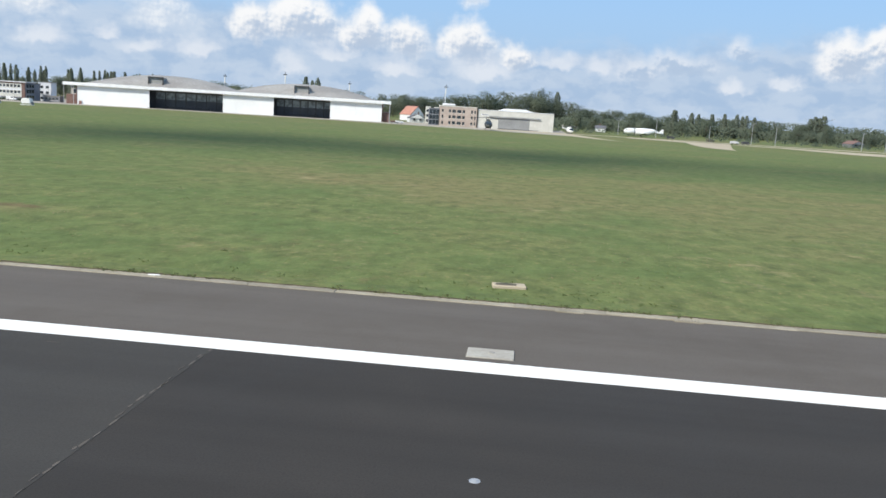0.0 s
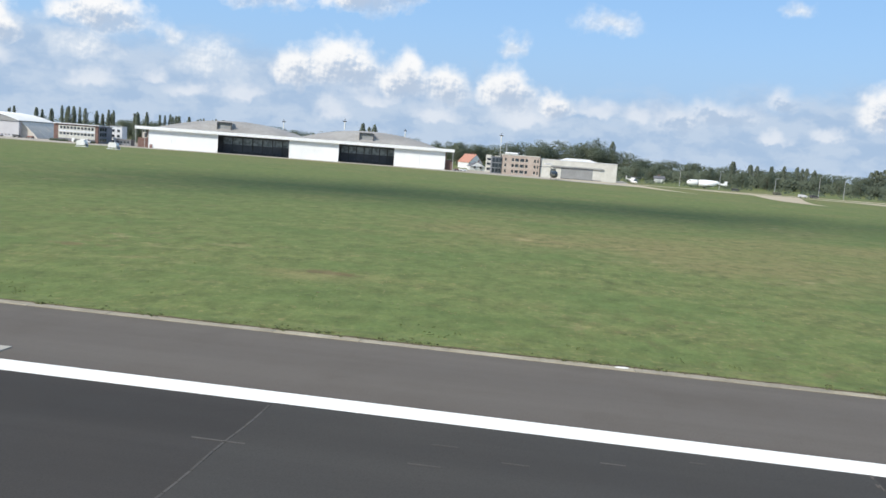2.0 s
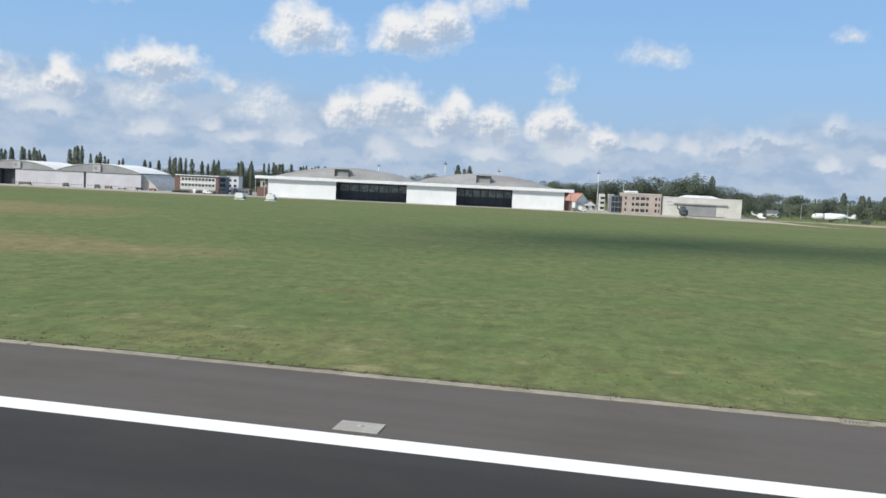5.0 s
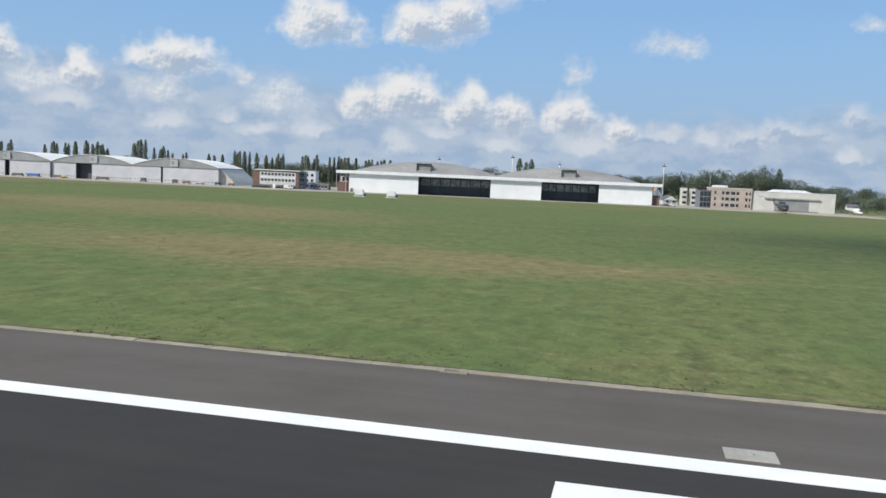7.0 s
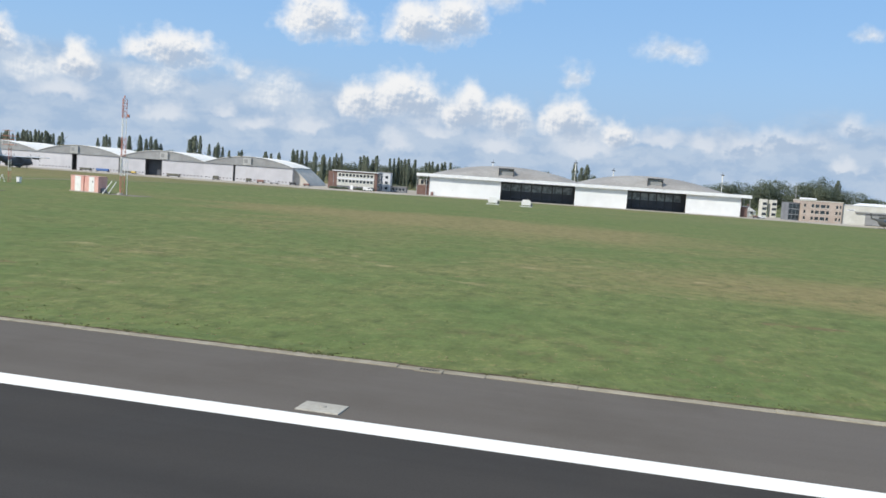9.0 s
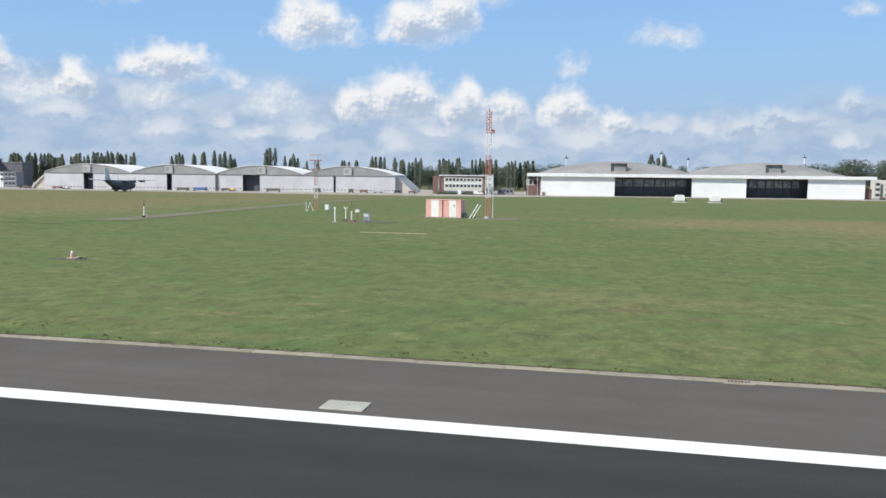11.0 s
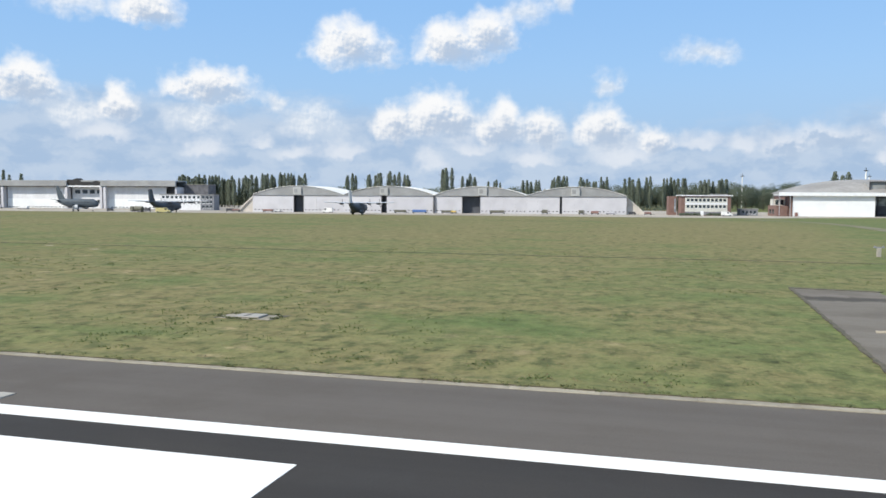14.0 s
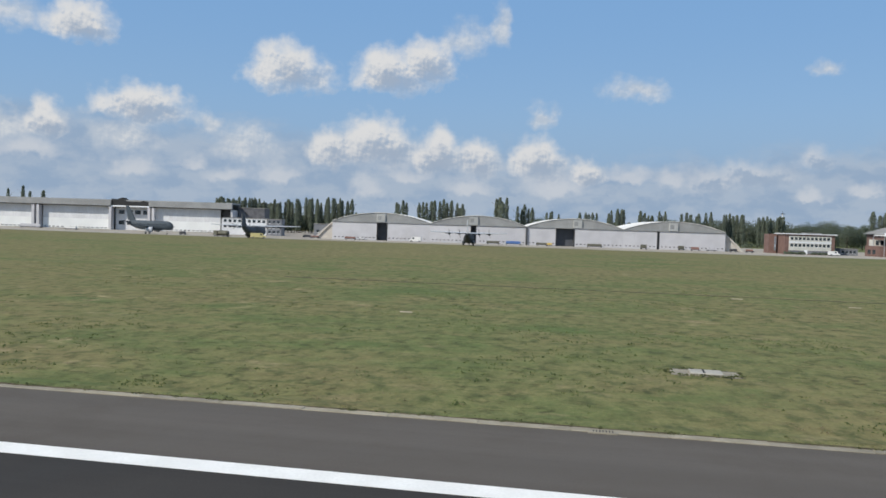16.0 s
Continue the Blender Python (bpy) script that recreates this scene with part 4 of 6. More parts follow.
part("cap", rod((-.12, 0, .42), (-.12, 0, .56), .11, .05, 12), WHITE_POST, t, "white cap")
part("cable", rod((.3, 0, .1), (.95, .2, .0), .02, seg=6), IRON, t)


def mobile_unit(u, label):
    """White equipment trailer standing in the grass before the white hangar."""
    at = Vector((u[0], u[1], land(*u)))
    t = thing("equipment_trailer", at, .1, label, "trailer", "equipment trailers")
    pts = [Vector((-1.5, 0, .7)), Vector((1.5, 0, .7)), Vector((1.6, 0, 1.7)), Vector((1.1, 0, 2.5)), Vector((-1.1, 0, 2.5)), Vector((-1.6, 0, 1.7))]
    part("body", loft([[p + Vector((0, -1.1, 0)) for p in pts], [p + Vector((0, 1.1, 0)) for p in pts]]), WHITE_POST, t)
    part("skid", box(-2.1, 2.1, -1.0, 1.0, .12, .3), WHITE_POST, t)
    for x in (-1.2, 1.2):
        for y in (-.8, .8):
            part("jack", rod((x, y, 0), (x, y, .75), .07), POST, t)
    part("side_box", box(1.6, 2.2, -.5, .5, .3, 1.2), GREY_WALL, t)


mobile_unit((-179.3, 281), "white equipment trailer on jacks in grass")
mobile_unit((-168.2, 283), "white equipment trailer on jacks in grass")

# ================= buildings along the apron (local x along the fronts, y to the back, z up)


def white_hangar():
    o = row(-22, -.4)
    t = thing("white_hangar", o, RISE + .02, "long white twin hangar with dark open doors and grey humped roofs", "hangar")
    s = 22.0  # from the row's axis to the hangar's own

    def x(u):
        return u + s
    # sliding leaves, in three closed stretches
    for u0, u1, n in ((-106, -66.6, 3), (-26.0, 2.4, 2), (34.2, 63.6, 2)):
        w = (u1 - u0) / n
        me = mesh_of("door_leaf", box(.012, w - .012, 0, .35, -.4, 10.3), WHITE)
        for i in range(n):
            piece("door_leaf", me, t, (x(u0) + i * w, .05 * (i % 2), 0))
    part("base_rail", box(x(-106), x(63.6), -.25, .9, -.6, .12), CONCRETE, t)
    # canopy edge
    part("canopy", box(x(-113), x(68.5), -1.6, 9, 10.5, 10.9), WHITE_TRIM, t)
    part("fascia", box(x(-113.2), x(68.7), -1.9, -1.5, 10.3, 12.0, bevel=.08), WHITE_TRIM, t, "deep white fascia")
    part("flat_roof", box(x(-106.6), x(64.2), -1.5, 31, 10.9, 11.5), ROOF_FELT, t)
    for a, b in ((-113, -106.65), (64.25, 68.5)):
        part("porch_roof", box(x(a), x(b), -1.5, 9, 10.9, 11.4), ROOF_FELT, t)
    # walls
    part("back_wall", box(x(-106), x(63.6), 29.4, 30, -.6, 10.9), BRICK, t)
    for u, w in ((-106.6, .6), (63.6, .6)):
        part("end_wall", box(x(u), x(u + w), .6, 30, -.6, 10.9), BRICK, t)
    part("hall_floor", box(x(-106), x(63.6), .9, 29.4, -.6, .05), CONCRETE, t)
    part("dividing_wall", box(x(-12), x(-11.4), 1, 29.4, 0, 10.5), GREY_WALL, t)
    # open bays: frame, wall painted dark as interior shade, row of high panes far inside
    for u0, u1 in ((-66.6, -26.0), (2.4, 34.2)):
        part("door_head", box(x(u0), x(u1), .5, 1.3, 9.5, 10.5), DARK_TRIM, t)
        part("inner_shade_wall", box(x(u0 - 8), x(u1 + 8), 12, 12.5, 0, 10.4), INTERIOR_SHADE, t)
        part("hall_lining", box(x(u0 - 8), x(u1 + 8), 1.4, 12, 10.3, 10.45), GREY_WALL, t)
        n = 7
        w = (u1 - u0) / n
        for i in range(n):
            # daylight behind these panes is put into their pale colour
            win = part("window", box(x(u0) + i * w + .3, x(u0) + (i + 1) * w - .3, 11.8, 12.02, 5.4, 9.2), PALE_PANE, t)
            part("mullion", box(x(u0) + i * w - .15, x(u0) + i * w + .3, 11.6, 12.02, .2, 9.6), DARK_TRIM, win)
        part("workbench", box(x(u0) + 5, x(u1) - 9, 10, 11.4, 0, 1.5), DARK_TRIM, t)
    # open porches at both ends
    for u in (-112.8, -107.6, 68.0):
        part("porch_post", rod((x(u), -1.2, -.4), (x(u), -1.2, 10.5), .16), POST, t)
    for u in (-112.8, 68.2):
        part("porch_post", rod((x(u), 10, -.4), (x(u), 10, 10.5), .16), POST, t)
    part("annex", box(x(-113), x(-106.8), 3, 18, -.6, 5.4), BRICK, t, "low red brick annex")
    part("annex", box(x(-113), x(-106.8), 10, 14, 5.4, 8.6), CREAM, t)
    for z in (1.2,):
        for y in (7.0, 12.0):
            part("window", box(x(-113.06), x(-112.9), y, y + 3, z, z + 2.2), PANE, t)
    for u in (-111.6, -109.2):
        part("window", box(x(u), x(u + 1.5), 9.9, 10.05, 5.8, 8.2), PANE, t)
    part("annex", box(x(64.4), x(68.2), 2.5, 40, -.6, 5.6), BRICK, t, "low red brick annex")
    # humped roofs that swell back from the front edge
    for c, half, top in ((-63.5, 45.0, 7.6), (17.5, 44.0, 7.6)):
        bm = bmesh.new()
        nu, nv = 26, 14
        g = []
        for i in range(nu + 1):
            a = -1 + 2 * i / nu
            col = []
            for j in range(nv + 1):
                b = j / nv
                v = 1.0 + 30 * b ** 1.4
                swell = (1 - abs(a) ** 2.1)
                z = 11.45 + top * swell * (1 - (1 - min(1.0, v / 26)) ** 2.2)
                col.append(bm.verts.new((x(c + half * a), v, z)))
            g.append(col)
        for p, q in zip(g, g[1:]):
            for j in range(nv):
                bm.faces.new((p[j], q[j], q[j + 1], p[j + 1]))
        part("roof_hump", bm, ROOF_FELT, t, "weathered grey humped roof", True)
        d = c - 4.6 if c < 0 else c - 4.0
        vent = part("roof_hatch", box(x(d), x(d + 8), 4.0, 12, 11.3, 13.4), ROOF_FELT, t, "grey roof hatch frame")
        for e in (d - .2, d + 7.8):
            part("hatch_post", box(x(e), x(e + .45), 3.2, 4.0, 11.3, 17.6), DARK_TRIM, vent)
        part("hatch_head", box(x(d - .2), x(d + 8.25), 3.2, 4.0, 17.2, 17.7), DARK_TRIM, vent)
        part("hatch_sill", box(x(d), x(d + 8), 3.3, 3.9, 11.6, 12.9), DARK_TRIM, vent)
        part("hatch_back", box(x(d), x(d + 8), 4.2, 11, 12.5, 17.3), GABLE, vent)
    # trolley and an aeroplane's dark bulk inside the open bays
    part("notice_box", box(x(-105), x(-103.6), -.5, -.2, 0, 2), DULL_RED, t)


white_hangar()


def arched_hangar(u0, u1, door, vent_u, label, right_flank=False, left_flank=False):
    c, half = (u0 + u1) / 2, (u1 - u0) / 2
    o = row(c, 11)
    t = thing("arched_hangar", o, RISE, label, "hangar", "row of arched hangars")
    eave, top, deep = 9.2, 4.7, 46.0
    d0, d1 = door[0] - c, door[1] - c
    spans = [(-half, d0), (d1, half)]
    for a, b in spans:
        n = max(1, round((b - a) / 6.5))
        w = (b - a) / n
        me = mesh_of("wall_panel", box(.012, w - .012, 0, .3, -.6, eave), LILAC)
        for i in range(n):
            piece("wall_panel", me, t, (a + i * w, .03 * (i % 2), 0))
    # dark sheet set back in the doorway, its colour stands in for indoor shade
    part("doorway_shade", box(d0, d1, 4.0, 4.4, -.4, eave), INTERIOR_SHADE, t, "dark sheet painted as doorway shade")
    part("door_jamb", box(d0 - .25, d0 + .1, -.1, 4.2, -.4, eave), DARK_TRIM, t)
    part("door_jamb", box(d1 - .1, d1 + .25, -.1, 4.2, -.4, eave), DARK_TRIM, t)
    part("eave", box(-half, half, -.45, .5, eave + .1, eave + .5), GABLE, t, "dark grey eave beam")
    # low vents along the foot of the wall
    me = mesh_of("foot_vent", box(-.42, .42, -.08, .05, 1.15, 1.6), DARK_TRIM)
    k = -half + 1.6
    while k < half - 1:
        if not d0 - .8 < k < d1 + .8:
            piece("foot_vent", me, t, (k, 0, 0))
        k += 2.05

    def arc(a):
        return eave + .5 + top * (1 - abs(a) ** 2.0)
    # gable and vault
    pts = [(half * (-1 + i / 12), arc(-1 + i / 12)) for i in range(25)]
    bm = bmesh.new()
    ring0 = [Vector((p, .1, z)) for p, z in pts] + [Vector((half, .1, eave + .3)), Vector((-half, .1, eave + .3))]
    loft([ring0, [p + Vector((0, .5, 0)) for p in ring0]], bm)
    part("gable", bm, GABLE, t, "grey sheet gable")
    bm = bmesh.new()
    rows_ = []
    for j in range(5):
        y = -.25 + (deep + .25) * j / 4
        rows_.append([bm.verts.new((p, y, z + .06)) for p, z in pts] + [bm.verts.new((p, y, z + .28)) for p, z in reversed(pts)])
    for a, b in zip(rows_, rows_[1:]):
        m = len(a)
        for i in range(m):
            bm.faces.new((a[i], a[(i + 1) % m], b[(i + 1) % m], b[i]))
    bm.faces.new(rows_[0])
    bm.faces.new(list(reversed(rows_[-1])))
    bmesh.ops.recalc_face_normals(bm, faces=bm.faces)
    part("vault", bm, VAULT, t, "pale metal vaulted roof")
    v = vent_u - c
    vent = part("roof_vent", box(v - 2.3, v + 2.3, -.7, 2.6, eave + .4, eave + 4.6, bevel=.1), ROOF_SHEET, t, "boxy roof vent")
    part("louvre", box(v - 1.8, v + .2, -.78, -.68, eave + 1.6, eave + 3.8), GABLE, vent)
    part("back_wall", box(-half, half, deep - .4, deep, -.6, eave + .5), GABLE, t)
    if right_flank or left_flank:
        sg = 1 if right_flank else -1
        # curved skirt that runs down to the ground, with ribs
        bm = bmesh.new()
        prof = [(half + 10.0 * (i / 9), (eave + .2) * (1 - i / 9) ** .85) for i in range(10)]
        cols = [[bm.verts.new((sg * p, y, z)) for p, z in prof] for y in (3, 20, deep)]
        for a, b in zip(cols, cols[1:]):
            for i in range(9):
                bm.faces.new((a[i], a[i + 1], b[i + 1], b[i]))
        bm.faces.new(cols[0] + [bm.verts.new((sg * half, 3, 0))])
        bmesh.ops.recalc_face_normals(bm, faces=bm.faces)
        part("side_skirt", bm, SKIRT, t, "pale grey curved side skirt")
        for y in (2.2, 14, 26, 38):
            rr = [Vector((sg * p, y, z + .1)) for p, z in prof]
            inner = [Vector((sg * (half + (p - half) * .86), y, z * .93)) for p, z in prof]
            part("rib", loft([rr + inner[::-1], [p + Vector((0, .7, 0)) for p in rr + inner[::-1]]]), SKIRT, t)
        part("side_wall", box(min(sg * half, sg * (half - .4)), max(sg * half, sg * (half - .4)), .4, deep, -.6, eave), LILAC, t)


arched_hangar(-390.5, -339, (-366.8, -361.6), -364.8, "pale grey arched hangar with a vaulted metal roof", left_flank=True)
arched_hangar(-339, -288.6, (-317.5, -315.0), -316.2, "pale grey arched hangar with a narrow open doorway")
arched_hangar(-288.6, -238.6, (-273.2, -263.8), -262.3, "pale grey arched hangar with a wide dark doorway")
arched_hangar(-238.6, -186.3, (-221.0, -220.2), -213.0, "pale grey arched hangar at the row's end with ribbed flank", right_flank=True)
t = thing("dividing_column", row(-288.6, 10.4), RISE, "dark column between two arched hangars", "column")
part("shaft", box(-.45, .45, -.3, .3, -.3, 9.2), DARK_TRIM, t)


def big_flat_hangar():
    o = row(-460.6, 70)
    t = thing("flat_hangar", o, RISE, "huge flat-roofed hangar with two-tone white sliding doors", "hangar")
    base = -.2
    for a, b in ((-175, -73.5), (-50.5, 0)):
        part("roof_edge", box(a, b, -4, -2.6, 14.3, 17.8, bevel=.1), GABLE, t, "deep grey roof edge")
    part("lintel", box(-73.5, -50.5, -3.2, -2.6, 13.9, 14.7), WHITE_TRIM, t)
    part("roof", box(-175, 0, -2.6, 13, 17.2, 18.1), GABLE, t)
    part("soffit", box(-175, 0, -2.6, 8, 13.9, 14.2), DARK_TRIM, t)
    for a, b in ((-175, -122.5), (-117, -74.0), (-48.5, -8.0)):
        n = max(1, round((b - a) / 10.5))
        w = (b - a) / n
        lo = mesh_of("lower_leaf", box(.012, w - .012, 0, .3, base + .4, 6.2), WHITE)
        hi = mesh_of("upper_leaf", box(.012, w - .012, .06, .36, 6.2, 13.9), PALE)
        dash = mesh_of("foot_vent", box(-.8, .8, -.06, .05, .7, 1.15), DARK_TRIM)
        for i in range(n):
            piece("lower_leaf", lo, t, (a + i * w, 0, 0))
            piece("upper_leaf", hi, t, (a + i * w, 0, 0))
            for k in range(4):
                piece("foot_vent", dash, t, (a + (i + .5) * w + (k - 1.5) * 2.6, 0, 0))
    for a in (-121.5, -118.5, -74.2, -50.5, -48.0):
        part("pillar", box(a - .8, a + .8, -3.4, .8, base, 13.9), LILAC, t)
    part("end_wall", box(-1.2, 0, -2.5, 12, base, 13.9), LILAC, t, "pale end wall")
    part("end_panel", box(-8, -1.2, 3, 3.4, base, 13.9), DARK_TRIM, t, "dark recessed panel")
    part("back_wall", box(-175, 0, 12, 12.6, base, 17.2), GABLE, t)
    # white offices in the gap
    off = part("office_block", box(-73, -51, 2, 11.5, base, 13.8), PALE, t, "white office block between the doors")
    for z in (3.2, 9.6):
        for i in range(4):
            part("window", box(-71 + i * 5.0, -67.6 + i * 5.0, 1.9, 2.05, z, z + 2.4), PANE, off)
    part("roof_shape", loft([[Vector((-73.4, y, 14.7)), Vector((-50.6, y, 14.7)), Vector((-50.6, y, 17.0)), Vector((-54, y, 17.9)), Vector((-57, y, 16.8)), Vector((-64, y, 17.2)), Vector((-67, y, 19.4)), Vector((-70, y, 18.4)), Vector((-73.4, y, 18.6))] for y in (-3.0, 3)]), RUBBER, t, "dark ragged roof structure")


big_flat_hangar()


def window_rows(t, x0, x1, y, levels, n, w, h, material=PANE, sill=True):
    for z in levels:
        step = (x1 - x0) / n
        for i in range(n):
            c = x0 + (i + .5) * step
            win = part("window", box(c - w / 2, c + w / 2, y - .06, y + .1, z, z + h), material, t)
            if sill:
                part("window_frame", box(c - w / 2 - .09, c + w / 2 + .09, y - .14, y + .02, z - .18, z), WHITE_TRIM, win)


def brick_office():
    o = row(-160, 0)
    t = thing("brick_office", o, RISE, "red brick office with white window bands and flat roof", "office building")
    part("wall", box(0, 24.5, 0, 12, -.6, 10.0), BRICK, t)
    part("roof", box(-.8, 25.4, -.9, 13, 10.0, 10.5), PALE, t, "pale overhanging flat roof")
    part("white_band", box(1.9, 22.8, -.12, .05, 2.0, 9.2), CREAM, t, "white rendered window band")
    window_rows(t, 2.4, 22.4, -.1, (3.9, 7.2), 10, 1.35, 1.45)
    part("string_course", box(1.9, 22.8, -.22, -.1, 5.6, 6.6), PALE, t)
    part("ground_strip", box(1.9, 22.8, -.16, .0, .4, 1.9), GREY_WALL, t)
    wing_ = part("side_wing", box(-5.0, -1.0, 9, 16, -.6, 9.8), BRICK, t, "brick stair wing")
    part("window", box(-2.1, -1.3, 8.9, 9.05, 1.5, 8.6), PALE_PANE, wing_)
    end = part("glazed_end", box(24.5, 24.8, 1, 11.5, -.4, 9.8), GREY_WALL, t, "dark glazed stair end")
    for z in (1.0, 4.2, 7.2):
        for y in (1.6, 5.0, 8.4):
            part("window", box(24.75, 24.9, y, y + 2.6, z, z + 2.0), PANE, end)
    part("door", box(9.6, 11.2, -.25, -.1, .1, 2.4), WHITE_TRIM, t)
    for x0, x1 in ((-1.2, 9.0), (12.0, 24.0)):
        bm = bmesh.new()
        for i in range(90):
            c = Vector((random.uniform(x0, x1), random.uniform(-3.6, -2.2), random.uniform(.3, 1.1)))
            bmesh.ops.create_icosphere(bm, subdivisions=1, radius=random.uniform(.3, .65), matrix=Matrix.Translation(c) @ Matrix.Rotation(random.random() * 3, 4, "X"))
        hedge = tagged(new("hedge", mesh_of("hedge", bm, BROADLEAF)), "dark clipped hedge before the brick office", "hedge")
        hedge.matrix_basis = t.matrix_basis.copy()


brick_office()


def small_block(u, v, w, d, h, wall, label, levels, n, name="office_block", category="building", wm=PANE):
    t = thing(name, row(u, v), RISE, label, category)
    part("wall", box(0, w, 0, d, -.8, h), wall, t)
    part("roof", box(-.3, w + .3, -.3, d + .3, h, h + .35), ROOF_FELT, t)
    if n:
        window_rows(t, .6, w - .6, 0, levels, n, min(1.6, (w - 1.2) / n * .6), 1.5, wm)
    return t


small_block(-143, 13, 7.2, 8, 9.6, GREY_WALL, "dark grey glazed stair block beside brick offices", (1.2, 4.2, 7.0), 3, wm=PANE)
small_block(-139.2, 26, 7.4, 8, 10.8, PALE, "white three-storey block with dark windows", (1.0, 4.2, 7.4), 2)
small_block(-129, 9, 9, 6, 3.2, GREY_WALL, "low blue-grey store beside the white hangar", (1.0,), 4, "store_shed", "shed")
small_block(-458.5, 40, 26, 14, 9.2, PALE, "white two-storey office with ribbon windows on apron", (4.0, 7.0), 9)
small_block(-432.4, 38, 8.4, 8, 9.0, GREY_WALL, "grey three-storey office with dark windows", (1.4, 4.2, 6.9), 3)
small_block(-460.0, 78, 16, 12, 15.4, SLATE, "tall grey windowless block behind the offices", (), 0)
small_block(-410, 60, 12, 12, 7.2, GREY_WALL, "low grey hut with a pale flat roof", (2.5,), 3)


def tan_office():
    o = row(97, 5)
    t = thing("tan_office", o, RISE, "tan three-storey office with dark square windows", "office building")
    part("wall", box(0, 21.5, 0, 14, -.6, 11.2), TAN_WALL, t)
    part("parapet", box(-.2, 21.7, -.2, 14.2, 11.2, 11.7), CREAM, t)
    part("roof_light", box(1.5, 9, 3, 10, 11.7, 12.9, bevel=.5), PALE, t, "white domed roof light")
    for z in (1.2, 4.6, 7.9):
        for c, w in ((1.6, 1.0), (5.8, 1.3), (8.2, 2.0), (11.2, 2.4), (13.8, 1.4), (18.6, 1.1), (20.4, .8)):
            win = part("window", box(c - w / 2, c + w / 2, -.06, .1, z, z + 1.7), PANE, t)
            part("window_frame", box(c - w / 2 - .1, c + w / 2 + .1, -.12, .02, z - .2, z), CREAM, win)
    side = part("glazed_wing", box(-6.2, -.2, 2.5, 14, -.6, 9.6), GREY_WALL, t, "dark teal glazed wing")
    for i in range(3):
        for z in (.6, 3.6, 6.6):
            part("window", box(-6.0 + i * 1.95, -4.25 + i * 1.95, 2.4, 2.55, z, z + 2.5), PANE, side)
    part("wing_roof", box(-6.4, 0, 2.2, 14, 9.6, 9.9), GREY_WALL, t)
    for x0, h in ((-7.2, 10.6), (-1.6, 10.4)):
        bal = part("balcony_tower", box(x0, x0 + 3.2, 47, 53, -.6, h), CREAM, t, "cream open stair tower")
        for z in (1.0, 4.2, 7.2):
            part("opening", box(x0 + .5, x0 + 2.9, 46.9, 47.1, z, z + 1.5), PANE, bal)
    part("antenna_pole", rod((3, 20, 0), (3, 20, 19), .18), POST, t)


tan_office()


def cream_hall():
    o = row(119.2, 6)
    t = thing("cream_hall", o, RISE, "cream sheet-metal hall with a grey roller door", "hangar")
    part("wall", box(0, 44.5, 0, 26, -.8, 10.4), CREAM, t)
    part("roof", box(-.2, 44.7, -.2, 26.2, 10.4, 10.7), PALE, t)
    part("roof_ridge", loft([[Vector((14, y, 10.7)), Vector((33, y, 10.7)), Vector((28, y, 12.0)), Vector((18, y, 12.0))] for y in (2, 24)]), PALE, t)
    door = part("roller_door", box(12.0, 30.5, -.12, .1, -.2, 6.6), GABLE, t, "grey roller door")
    for z in (1.4, 2.8, 4.2, 5.5):
        part("slat", box(12.1, 30.4, -.2, -.1, z, z + .5), GABLE, door)
    part("track_beam", box(6.5, 36.5, -.9, .1, 6.6, 7.3), GABLE, t, "dark door track beam")
    part("side_door", box(30.8, 35.4, -.1, .08, -.2, 6.4), CREAM, t)
    part("door_sill", box(12, 35.5, -.5, .1, -.3, .35), DARK_TRIM, t)
    sign = part("sign_board", box(2.0, 6.2, -.1, .05, 7.4, 8.3), PALE, t, "pale sign board")
    part("sign_bar", box(2.4, 5.8, -.13, -.09, 7.7, 8.0), GREY_WALL, sign)


cream_hall()


def house(u, v, w, d, h, ridge, wall, roof, label, turn=0.0):
    t = thing("house", row(u, v), RISE + turn, label, "house")
    part("wall", box(0, w, 0, d, -1.0, h), wall, t)
    g = [Vector((-.4, 0, h)), Vector((w + .4, 0, h)), Vector((w / 2, 0, ridge))]
    part("roof", loft([[p + Vector((0, -.5, 0)) for p in g], [p + Vector((0, d + .5, 0)) for p in g]]), roof, t)
    gw = [Vector((.2, 0, h)), Vector((w - .2, 0, h)), Vector((w / 2, 0, ridge - .4))]
    part("gable", loft([[p + Vector((0, -.56, 0)) for p in gw], [p + Vector((0, -.4, 0)) for p in gw]]), wall, t)
    for c in (w * .3, w * .7):
        part("window", box(c - .6, c + .6, -.62, -.5 if h < 1 else .1, 1.2, 2.6), PANE, t)
    part("chimney", box(w * .62, w * .62 + .8, d * .5, d * .5 + .8, h, ridge + 1.2), BRICK, t)
    return t


house(80.5, 112, 12, 13, 4.0, 10.2, PALE, RED_TILE, "white house with a steep orange tiled roof", 0.6)
house(80, 60, 10, 8, 2.6, 5.6, PALE, SLATE, "small white house with a slate roof", 0.2)
house(392, 95, 11, 9, 2.4, 4.8, GREY_WALL, BRICK, "low grey bungalow with a dull red roof", 0.3)
house(222, 120, 8, 7, 2.6, 4.6, PALE, SLATE, "low pale house among trees", 1.4)
small_block(372, -8, 12, 6, 3.6, PALE, "long low white cabin beside the taxiway", (1.2,), 4, "cabin", "cabin")


